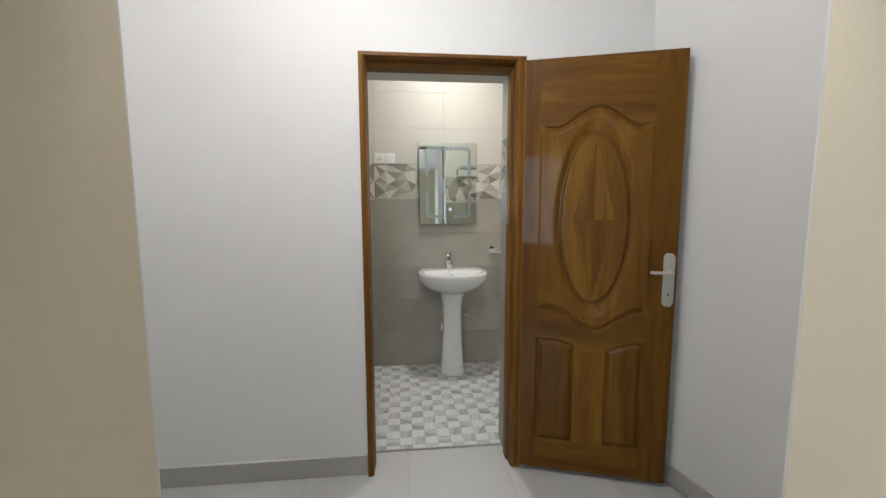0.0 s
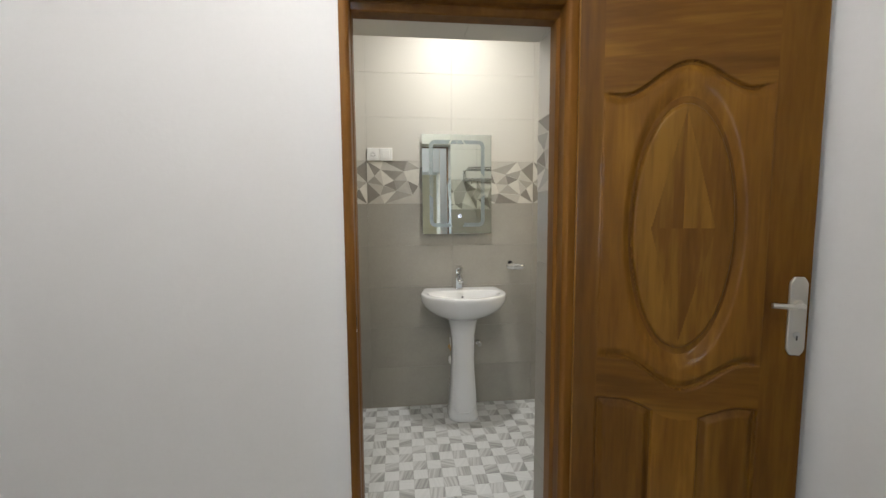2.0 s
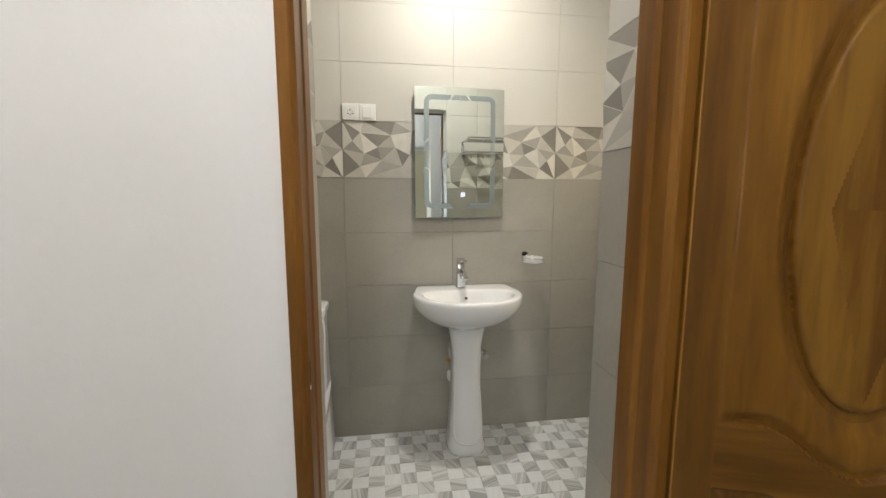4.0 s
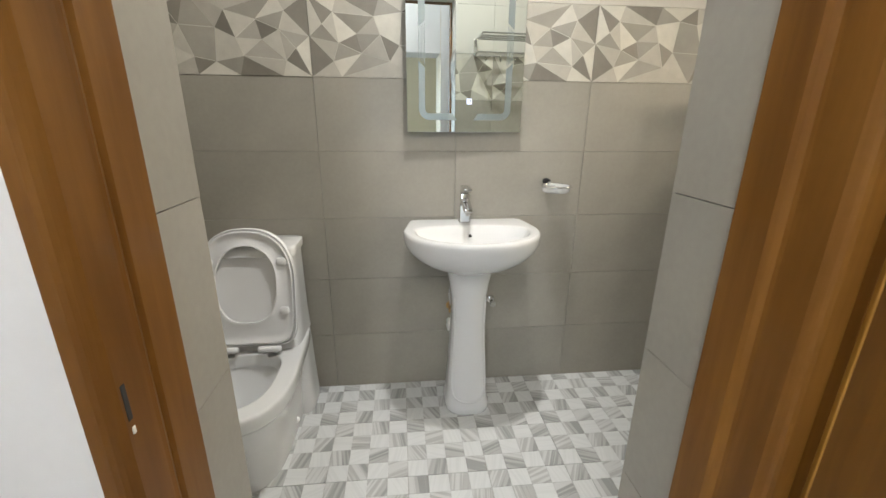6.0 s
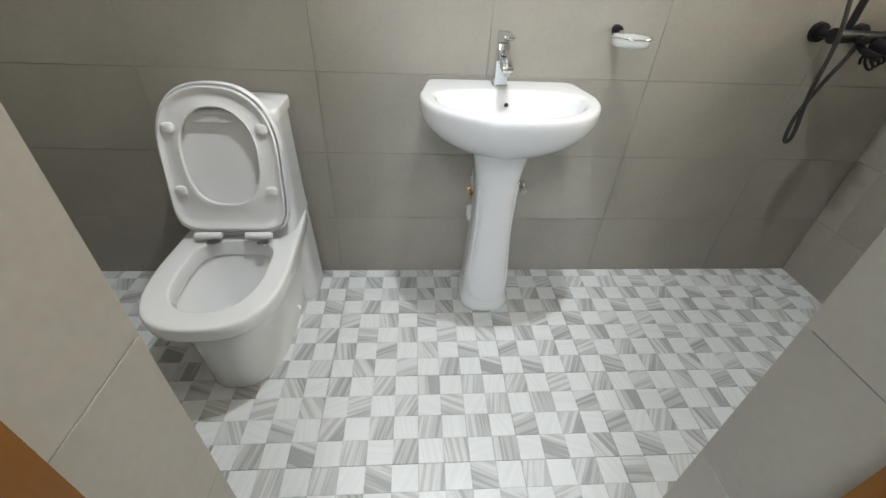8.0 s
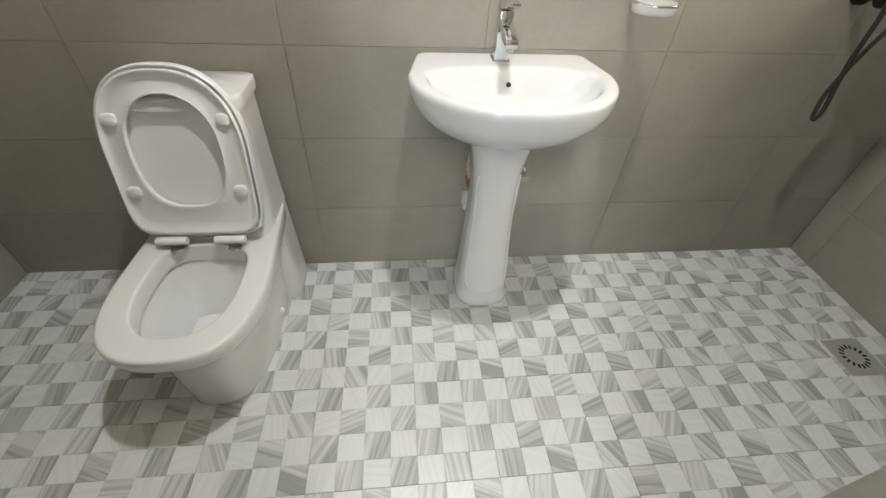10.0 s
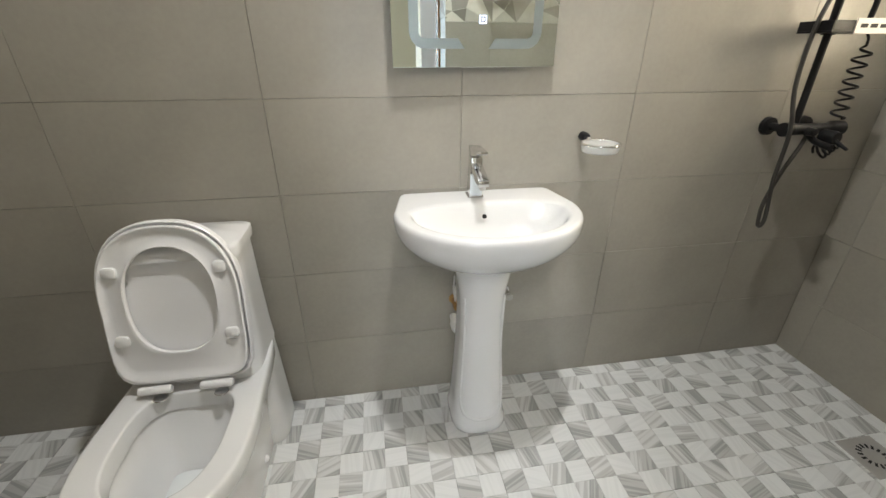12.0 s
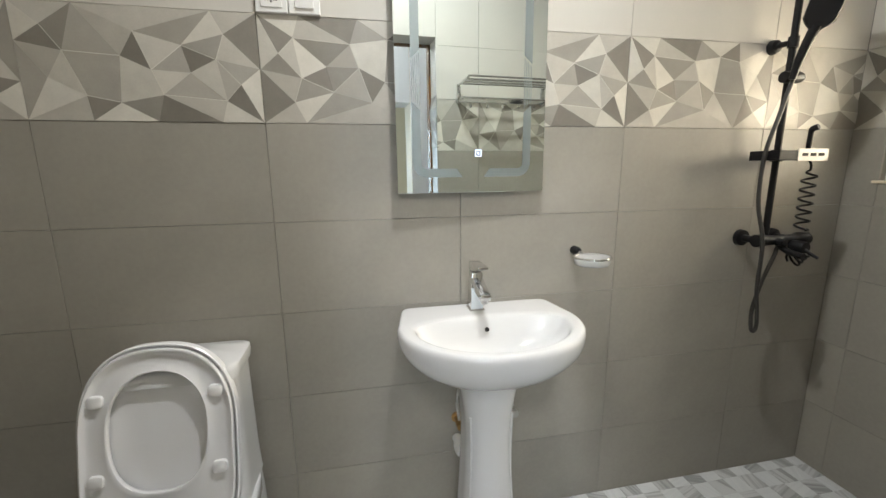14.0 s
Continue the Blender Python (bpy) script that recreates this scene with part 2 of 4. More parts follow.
def block(bm, x0, x1, y0, y1, z0, z1, bevel=0.0, seg=2):
    vs = [bm.verts.new(p) for p in ((x0, y0, z0), (x1, y0, z0), (x1, y1, z0), (x0, y1, z0), (x0, y0, z1), (x1, y0, z1), (x1, y1, z1), (x0, y1, z1))]
    fs = [bm.faces.new([vs[i] for i in q]) for q in ((3, 2, 1, 0), (4, 5, 6, 7), (0, 1, 5, 4), (1, 2, 6, 5), (2, 3, 7, 6), (3, 0, 4, 7))]
    if bevel:
        bmesh.ops.bevel(bm, geom=list({e for f in fs for e in f.edges}), offset=bevel, segments=seg, affect="EDGES", profile=0.5)
    return bm


def boxes(*bs, bevel=0.0, seg=2):
    bm = bmesh.new()
    for b in bs:
        block(bm, *b, bevel=bevel, seg=seg)
    return bm


def loft(rings, cap0=True, cap1=True, closed=False):
    """Skins closed rings of equal count, one after the other."""
    bm = bmesh.new()
    rows = [[bm.verts.new(p) for p in r] for r in rings]
    k = len(rows[0])
    pairs = list(zip(rows, rows[1:])) + ([(rows[-1], rows[0])] if closed else [])
    for a, b in pairs:
        for i in range(k):
            bm.faces.new((a[i], a[(i + 1) % k], b[(i + 1) % k], b[i]))
    if cap0 and not closed:
        bm.faces.new(rows[0][::-1])
    if cap1 and not closed:
        bm.faces.new(rows[-1])
    return bm


def lathe(profile, n=24, axis="Z", at=(0, 0, 0)):
    """Turns (radius, height) pairs round an axis."""
    rings = []
    for r, h in profile:
        ring = []
        for i in range(n):
            a = 2 * math.pi * i / n
            c, s = max(r, 1e-4) * math.cos(a), max(r, 1e-4) * math.sin(a)
            v = {"Z": (c, s, h), "Y": (c, h, s), "X": (h, c, s)}[axis]
            ring.append((v[0] + at[0], v[1] + at[1], v[2] + at[2]))
        rings.append(ring)
    return loft(rings)


def smooth_path(points, per=8):
    """Catmull-Rom through the points."""
    p = [Vector(q) for q in points]
    p = [2 * p[0] - p[1]] + p + [2 * p[-1] - p[-2]]
    out = []
    for i in range(1, len(p) - 2):
        for k in range(per):
            t = k / per
            out.append(0.5 * (2 * p[i] + (p[i + 1] - p[i - 1]) * t + (2 * p[i - 1] - 5 * p[i] + 4 * p[i + 1] - p[i + 2]) * t * t + (3 * p[i] - p[i - 1] - 3 * p[i + 1] + p[i + 2]) * t ** 3))
    return out + [p[-2]]


def tube(points, radius, n=10, closed=False):
    pts = [Vector(q) for q in points]
    rings, side = [], None
    for i, q in enumerate(pts):
        a = pts[i - 1] if i or closed else q
        b = pts[(i + 1) % len(pts)] if i + 1 < len(pts) or closed else q
        d = (b - a).normalized()
        if side is None:
            side = d.orthogonal().normalized()
        side = (side - d * side.dot(d)).normalized()
        up = d.cross(side)
        r = radius[i] if isinstance(radius, (list, tuple)) else radius
        rings.append([q + r * (math.cos(2 * math.pi * k / n) * side + math.sin(2 * math.pi * k / n) * up) for k in range(n)])
    return loft(rings, closed=closed)


def bevelled_slab(w, h, d, b=0.0015):
    """A tile lying in x and z, its face towards -y, with a small bevel; origin at its lower left back."""
    bm = bmesh.new()
    back = [bm.verts.new(p) for p in ((0, 0, 0), (w, 0, 0), (w, 0, h), (0, 0, h))]
    mid = [bm.verts.new(p) for p in ((0, -d + b, 0), (w, -d + b, 0), (w, -d + b, h), (0, -d + b, h))]
    top = [bm.verts.new(p) for p in ((b, -d, b), (w - b, -d, b), (w - b, -d, h - b), (b, -d, h - b))]
    for lo, hi in ((back, mid), (mid, top)):
        for i in range(4):
            bm.faces.new((lo[i], lo[(i + 1) % 4], hi[(i + 1) % 4], hi[i]))
    bm.faces.new(top)
    return bm


# ---- structure ----
def structure(name, bm, mat, label, at=None):
    return tagged(part(name, bm, mat, at=at), label, kind="structure")


TH = 0.010   # thickness of a wall tile with its bed
floor_bath = structure("floor_bath", boxes((LEFT - 0.1, RIGHT + 0.1, 2.167, BACK + 0.1, -0.12, -0.004)), FLOOR_GROUT, "bathroom floor of pale marble-look mosaic tiles")
floor_hall = structure("floor_hall", boxes((HALL_L - 0.3, HALL_R + 0.4, ROOM_BACK - 0.2, 2.1665, -0.12, -0.016)), FLOOR_GROUT, "hall floor of large pale grey polished tiles")
wall_back = structure("wall_back", boxes((LEFT - 0.1, RIGHT + 0.1, BACK + TH, BACK + 0.2, 0, CEIL)), GROUT, "bathroom wall in greige tiles with a faceted band")
wall_left = structure("wall_left", boxes((LEFT - 0.2, LEFT - TH, DOOR_IN + TH, BACK + TH, 0, CEIL)), GROUT, "bathroom side wall in greige tiles beside the toilet")
WIN = (2.72, 3.335, 1.302, 1.95)      # y0, y1, z0, z1 of the bathroom window
wall_right = structure("wall_right", boxes((RIGHT + TH, RIGHT + 0.2, DOOR_IN + TH, WIN[0], 0, CEIL), (RIGHT + TH, RIGHT + 0.2, WIN[1], BACK + TH, 0, CEIL),
                                           (RIGHT + TH, RIGHT + 0.2, WIN[0], WIN[1], 0, WIN[2]), (RIGHT + TH, RIGHT + 0.2, WIN[0], WIN[1], WIN[3], CEIL)), GROUT, "bathroom shower wall in greige tiles with a small window")
wall_door = structure("wall_door", boxes((HALL_L - 0.2, OPEN_L - TH, DOOR_OUT, DOOR_IN - TH, -0.013, CEIL + 0.1), (OPEN_R + TH, RIGHT + 0.2, DOOR_OUT, DOOR_IN - TH, 0, CEIL + 0.1),
                                         (OPEN_L - TH, OPEN_R + TH, DOOR_OUT, 2.0885, 2.19, CEIL + 0.1), (OPEN_L - TH, OPEN_R + TH, 2.0885, DOOR_IN - TH, OPEN_T + TH, CEIL + 0.1)), WHITE_PAINT, "white painted hall wall with the bathroom doorway")
ceiling_bath = structure("ceiling_bath", boxes((LEFT - 0.2, RIGHT + 0.2, DOOR_IN - TH, BACK + 0.2, CEIL, CEIL + 0.1)), CEILING_PAINT, "plain white bathroom ceiling")
ceiling_hall = structure("ceiling_hall", boxes((HALL_L - 0.3, HALL_R + 0.4, ROOM_BACK - 0.2, DOOR_OUT, CEIL, CEIL + 0.1)), CEILING_PAINT, "plain white hall ceiling")
wall_hall_left = structure("wall_hall_left", boxes((HALL_L - 0.2, HALL_L, PIER_Y + 0.001, DOOR_OUT, 0, CEIL)), WHITE_PAINT, "white painted end wall of the hall")


def slanted(x0, x1, y0, y1, t, h):
    return loft([[(x0, y0, z), (x1, y1, z), (x1 + t, y1, z), (x0 + t, y0, z)] for z in (0, h)])


wall_hall_right = structure("wall_hall_right", slanted(HALL_R + 0.235, HALL_R - 0.055, PIER_Y + 0.001, DOOR_OUT, 0.2, CEIL), WHITE_PAINT, "white painted hall wall behind the open door")
wall_pier_left = structure("wall_pier_left", boxes((HALL_L - 0.2, PIER_L, PIER_Y - 0.32, PIER_Y - 0.006, 0, CEIL), bevel=0.004), CREAM_PAINT, "cream painted wall end beside the passage")
wall_pier_right = structure("wall_pier_right", boxes((PIER_R, HALL_R + 0.45, PIER_Y - 0.32, PIER_Y - 0.006, 0, CEIL), bevel=0.004), CREAM_PAINT, "cream painted wall end beside the passage")
wall_near_left = structure("wall_near_left", boxes((HALL_L - 0.2, PIER_L - 0.003, PIER_Y - 0.0055, PIER_Y, 0, CEIL)), WHITE_PAINT, "white painted hall side of the passage wall")
wall_near_right = structure("wall_near_right", boxes((PIER_R + 0.003, HALL_R + 0.45, PIER_Y - 0.0055, PIER_Y, 0, CEIL)), WHITE_PAINT, "white painted hall side of the passage wall")
wall_room_left = structure("wall_room_left", boxes((HALL_L - 0.2, HALL_L, ROOM_BACK, PIER_Y - 0.321, 0, CEIL)), CREAM_PAINT, "cream painted wall of the outer room")
wall_room_right = structure("wall_room_right", boxes((HALL_R + 0.1, HALL_R + 0.3, ROOM_BACK, PIER_Y - 0.321, 0, CEIL)), CREAM_PAINT, "cream painted wall of the outer room")
RW = (-1.55, -0.35, 0.7, 2.3)
wall_room_back = structure("wall_room_back", boxes((HALL_L - 0.2, RW[0], ROOM_BACK - 0.2, ROOM_BACK, 0, CEIL), (RW[1], HALL_R + 0.4, ROOM_BACK - 0.2, ROOM_BACK, 0, CEIL),
                                                   (RW[0], RW[1], ROOM_BACK - 0.2, ROOM_BACK, 0, RW[2]), (RW[0], RW[1], ROOM_BACK - 0.2, ROOM_BACK, RW[3], CEIL)), CREAM_PAINT, "cream painted wall of the outer room with a bright window")
wall_pier_head = structure("wall_pier_head", boxes((PIER_L + 0.001, PIER_R - 0.001, PIER_Y - 0.318, PIER_Y - 0.002, 2.08, CEIL)), WHITE_PAINT, "white painted wall above the passage")

# ---- door frame and leaf ----
door_1 = thing("door_1", "varnished brown wooden door frame in the bathroom doorway", "door frame", kind="structure")


def post(x0, x1, xs, sign, z1):
    """A frame post: moulded front strip and a deeper stop; xs is the stop's inner face."""
    prof = [(x0, 1.954), (x0, 2.088), (xs, 2.088), (xs, 2.030), (xs - sign * 0.004, 2.024), (x1 + sign * 0.001, 2.018), (x1, 2.012), (x1, 1.966), (x1 - sign * 0.003, 1.961), (x1 - sign * 0.006, 1.957), (x1 - sign * 0.010, 1.9535), (x1 - sign * 0.016, 1.952)]
    return loft([[(x, y, z) for x, y in prof] for z in (-0.012, z1)])


part("post", post(-0.123, -0.091, -0.088, 1, 2.198), FRAME_WOOD, door_1)
part("post", post(0.716, 0.667, 0.656, -1, 2.198), FRAME_WOOD, door_1)
_h = [(2.1975, 1.953), (2.1975, 2.087), (2.140, 2.087), (2.140, 2.030), (2.144, 2.024), (2.164, 2.018), (2.169, 2.012), (2.169, 1.976), (2.175, 1.965), (2.181, 1.953)]
part("header", loft([[(x, y, z) for z, y in _h] for x in (-0.1215, 0.7145)]), FRAME_WOOD, door_1)
part("strike_slot", boxes((-0.0925, -0.0900, 1.970, 1.977, 1.030, 1.074), bevel=0.001), DARK, door_1, "dark mortise slot")
part("paint_blob", boxes((-0.0922, -0.0898, 1.972, 1.977, 1.012, 1.021), bevel=0.001), WHITE_PLASTIC, door_1, "small white paint blob under the mortise")


LEAF_W, LEAF_B, LEAF_T = 0.738, 0.020, 2.170
leaf = thing("door_leaf", "varnished brown panelled wooden door standing open in the hall", "door", (0.712, 1.948, 0), rz=-18.5)


def arch_top(u):      # lower edge of the top rail, in metres from the floor
    k = min(abs((u - 0.350) / 0.205), 1.0)
    return 1.838 + 0.096 * (0.5 + 0.5 * math.cos(k * math.pi)) + 0.010 * max(0.0, abs(u - 0.350) - 0.205) / 0.06


def wave(u, side, dip):
    k = min(abs((u - 0.365) / 0.205), 1.0)
    return side - dip * (0.5 + 0.5 * math.cos(k * math.pi))


SU0, SU1 = 0.082, 0.606


def leaf_region(u, z):
    """Name of the board that a spot of the leaf belongs to, and its depth inside the board's outline."""
    if u < SU0 or u > SU1:
        return "stile", 1.0
    if z > arch_top(u):
        return "top_rail", 1.0
    if z > wave(u, 0.905, 0.104):
        e = math.hypot((u - 0.348) / 0.162, (z - 1.376) / 0.423)
        d = min((arch_top(u) - z) * 0.85, (z - wave(u, 0.905, 0.104)) * 0.85)
        if e < 1:
            return "oval", (1 - e) * 0.17
        return "panel", min(d, (e - 1) * 0.17 + 0.0)
    low = wave(u, 0.752, 0.062)
    if z > low:
        return "lock_rail", 1.0
    if z < 0.185:
        return "bottom_rail", 1.0
    if abs(u - 0.350) < 0.078:
        return "muntin", 1.0
    return "lower_panel", min(u - SU0, SU1 - u, abs(u - 0.350) - 0.078, (low - z) * 0.9, z - 0.185)


def smooth01(a):
    a = max(0.0, min(1.0, a))
    return a * a * (3 - 2 * a)


def leaf_height(u, z):
    name, d = leaf_region(u, z)
    if name == "lower_panel":
        return -0.012 + 0.0150 * smooth01((d - 0.003) / 0.026)
    e = math.hypot((u - 0.348) / 0.162, (z - 1.376) / 0.423)
    groove = 0.006 * (1 - smooth01(abs(e - 1) * 0.17 / 0.0075))
    if name == "panel":
        side = smooth01(min(u - SU0, SU1 - u) / 0.05)
        return -0.015 + 0.0150 * (1 - side) * 0.9 + (0.0180 - 0.0135 * (1 - side)) * smooth01((d - 0.002) / 0.033) - groove
    if name == "oval":
        return 0.003 - groove
    return 0.0


NU, NZ = 220, 640
LEAF_H = np.array([[leaf_height(i / NU * LEAF_W, LEAF_B + j / NZ * (LEAF_T - LEAF_B)) for j in range(NZ + 1)] for i in range(NU + 1)])
for _k in range(1):      # rounds the worn edges of the mouldings
    _q = np.pad(LEAF_H, 1, mode="edge")
    LEAF_H = (_q[:-2, 1:-1] + _q[2:, 1:-1] + _q[1:-1, :-2] + _q[1:-1, 2:] + 2 * _q[1:-1, 1:-1]) / 6
_regions = {}
for i in range(NU):
    for j in range(NZ):
        uc, zc = (i + 0.5) / NU * LEAF_W, LEAF_B + (j + 0.5) / NZ * (LEAF_T - LEAF_B)
        nm = leaf_region(uc, zc)[0]
        key = (nm, uc > 0.348) if nm in ("stile", "lower_panel") else (nm, (uc > 0.348, zc > 1.376)) if nm == "oval" and abs(uc - 0.348) / 0.100 + abs(zc - 1.376) / 0.40 < 1 else (nm, None)
        _regions.setdefault(key, []).append((i, j))
for (nm, side), cells in _regions.items():
    bm, vs = bmesh.new(), {}

    def leaf_vert(i, j):
        if (i, j) not in vs:
            u, z = i / NU * LEAF_W, LEAF_B + j / NZ * (LEAF_T - LEAF_B)
            vs[(i, j)] = bm.verts.new((u, -0.020 - float(LEAF_H[i, j]), z))
        return vs[(i, j)]

    for i, j in cells:
        bm.faces.new((leaf_vert(i, j), leaf_vert(i + 1, j), leaf_vert(i + 1, j + 1), leaf_vert(i, j + 1)))
    mat = {"stile": WOOD, "muntin": WOOD_PALE, "panel": WOOD_PALE, "lower_panel": WOOD, "oval": WOOD_INLAY if side in (None, (True, True), (False, False)) else WOOD_DIAMOND}.get(nm, WOOD_CROSS)
    me = mesh_of(bm, nm, mat, 60)
    ob = new("inlay" if nm == "oval" and side is not None else nm, me)
    ob.parent = leaf
part("core", boxes((0.0, LEAF_W, -0.0075, 0.020, LEAF_B, LEAF_T)), WOOD, leaf)
part("hinge_edge", boxes((-0.0035, -0.0005, -0.0130, 0.0195, LEAF_B, LEAF_T), bevel=0.0008, seg=1), FRAME_WOOD, leaf)
# thin bead whose pale colour stands for light caught along the corner
part("edge_bead", boxes((-0.0040, -0.0005, -0.0210, -0.0132, LEAF_B, LEAF_T), bevel=0.0015), LIT_EDGE_WOOD, leaf, "door corner coloured paler for the light on its edge")
part("edge_strip", boxes((0.0, 0.004, -0.0195, -0.008, LEAF_B, LEAF_T), (LEAF_W - 0.004, LEAF_W, -0.0195, -0.008, LEAF_B, LEAF_T),
                         (0.004, LEAF_W - 0.004, -0.0195, -0.008, LEAF_T - 0.004, LEAF_T), (0.004, LEAF_W - 0.004, -0.0195, -0.008, LEAF_B, LEAF_B + 0.004)), FRAME_WOOD, leaf)
# lever handle on a long plate
HX = 0.702
_pl = []
for yy, g in ((-0.0205, 0.0), (-0.0265, 0.0), (-0.0290, 0.003)):
    hw, z0, z1 = 0.026 - g, 0.955 + g, 1.218 - g
    _pl.append([(HX + x, yy, z) for x, z in ((-hw, z0 + 0.022), (-hw + 0.004, z0 + 0.012), (-hw + 0.012, z0), (hw - 0.012, z0), (hw - 0.004, z0 + 0.012), (hw, z0 + 0.022),
                                             (hw, z1 - 0.022), (hw - 0.004, z1 - 0.012), (hw - 0.012, z1), (-hw + 0.012, z1), (-hw + 0.004, z1 - 0.012), (-hw, z1 - 0.022))])
plate = part("handle_plate", loft(_pl), SATIN, leaf, "satin nickel long handle plate")
part("lever", tube(smooth_path([(HX, -0.028, 1.127), (HX, -0.055, 1.127), (HX - 0.018, -0.066, 1.127), (HX - 0.06, -0.067, 1.127), (HX - 0.092, -0.064, 1.128)], 6), 0.0085, 12), SATIN, plate, "satin nickel lever", smooth=50)
part("rosette", lathe([(0.0001, -0.036), (0.013, -0.036), (0.016, -0.029)], 20, "Y", at=(HX, 0, 1.127)), SATIN, plate, smooth=40)
part("keyhole", lathe([(0.0001, -0.0315), (0.010, -0.0315), (0.011, -0.0288)], 18, "Y", at=(HX, 0, 1.025)), STEEL, plate, "steel key cylinder", smooth=40)
part("key_slot", boxes((HX - 0.002, HX + 0.002, -0.0326, -0.0312, 1.007, 1.023)), DARK, plate)

# ---- skirting of the hall ----
for nm, bm in (("baseboard_left", boxes((HALL_L, -0.126, 1.974, DOOR_OUT - 0.0005, -0.012, 0.096), bevel=0.0015)),
               ("baseboard_right", boxes((0.720, HALL_R - 0.068, 1.974, DOOR_OUT - 0.0005, -0.012, 0.096), bevel=0.0015)),
               ("baseboard_side", slanted(HALL_R + 0.223, HALL_R - 0.065, PIER_Y + 0.002, 1.972, 0.0105, 0.096))):
    structure(nm, bm, SKIRTING, "grey tile skirting along the hall wall")
structure("trim_left", boxes((HALL_L, -0.128, 1.9745, DOOR_OUT - 0.0005, 0.0965, 0.104), bevel=0.003), WHITE_PAINT, "white plaster fillet on the skirting")

# ---- mirror ----
MX0, MX1, MZ0, MZ1, MY = 0.235, 0.734, 1.284, 1.984, 3.420
mirror = thing("wall_mirror", "rectangular frameless wall mirror with a frosted light strip", "mirror", (0.4845, 3.420, 1.634))
mirror.matrix_basis = pose(0.4845, 3.420, 1.634, -0.8, 0, 1.7)
_o = pose(-0.4845, -3.420, -1.634)
part("mirror_glass", boxes((MX0, MX1, MY, MY + 0.004, MZ0, MZ1), bevel=0.0008, seg=1), MIRROR, mirror, at=_o)
part("backing", boxes((MX0 + 0.012, MX1 - 0.012, MY + 0.0045, MY + 0.017, MZ0 + 0.012, MZ1 - 0.012)), STEEL, mirror, at=_o)

part("hanger", boxes((0.44, 0.53, MY + 0.0165, BACK - 0.0005, 1.80, 1.84)), STEEL, mirror, at=_o)


def flat_poly(bm, pts, y=MY - 0.0006):
    bm.faces.new([bm.verts.new((x, y, z)) for x, z in pts])


def corner(bm, cx, cz, r, w, a0):
    for k in range(6):
        a, b = radians(a0 + 15 * k), radians(a0 + 15 * (k + 1))
        flat_poly(bm, [(cx + r * math.cos(a), cz + r * math.sin(a)), (cx + r * math.cos(b), cz + r * math.sin(b)), (cx + (r - w) * math.cos(b), cz + (r - w) * math.sin(b)), (cx + (r - w) * math.cos(a), cz + (r - w) * math.sin(a))])


def strips(flip):
    """Half of the frosted strip: top, side with a slanted gap of thin lines, rounded corners, broken bottom."""
    bm = bmesh.new()
    a, w, r = 0.050, 0.027, 0.045
    X = (lambda d: MX0 + d) if not flip else (lambda d: MX1 - d)
    zt, zb, mid = MZ1 - 0.040, MZ0 + 0.050, 0.248
    flat_poly(bm, [(X(a + r), zt), (X(mid - 0.045), zt), (X(mid - 0.06), zt - w), (X(a + r), zt - w)])
    flat_poly(bm, [(X(mid - 0.030), zt), (X(mid), zt), (X(mid), zt - w), (X(mid - 0.052), zt - w)])
    flat_poly(bm, [(X(a), zt - r), (X(a + w), zt - r), (X(a + w), 1.715), (X(a), 1.690)])
    for k in range(5):
        q = a + 0.001 + k * 0.0058
        flat_poly(bm, [(X(q), 1.684 + k * 0.005), (X(q + 0.0022), 1.686 + k * 0.005), (X(q + 0.0022), 1.572 - k * 0.005), (X(q), 1.574 - k * 0.005)])
    flat_poly(bm, [(X(a), 1.565), (X(a + w), 1.540), (X(a + w), zb + r), (X(a), zb + r)])
    flat_poly(bm, [(X(a + r), zb), (X(mid - 0.035), zb), (X(mid - 0.055), zb + w), (X(a + r), zb + w)])
    if not flip:
        corner(bm, X(a + r), zt - r, r, w, 90), corner(bm, X(a + r), zb + r, r, w, 180)
    else:
        corner(bm, X(a + r), zt - r, r, w, 0), corner(bm, X(a + r), zb + r, r, w, 270)
    return bm


part("frosted_strip", strips(False), FROST, mirror, "frosted grey light strip", at=_o)
part("frosted_strip", strips(True), FROST, mirror, "frosted grey light strip", at=_o)
part("touch_button", boxes((0.4905, 0.4935, MY - 0.0012, MY - 0.0002, 1.399, 1.421), (0.5095, 0.5125, MY - 0.0012, MY - 0.0002, 1.399, 1.421), (0.4935, 0.5095, MY - 0.0012, MY - 0.0002, 1.399, 1.402),
                           (0.4935, 0.5095, MY - 0.0012, MY - 0.0002, 1.418, 1.421), (0.498, 0.505, MY - 0.0012, MY - 0.0002, 1.406, 1.414)), TOUCH_GLOW, mirror, "lit blue-white touch button", at=_o)

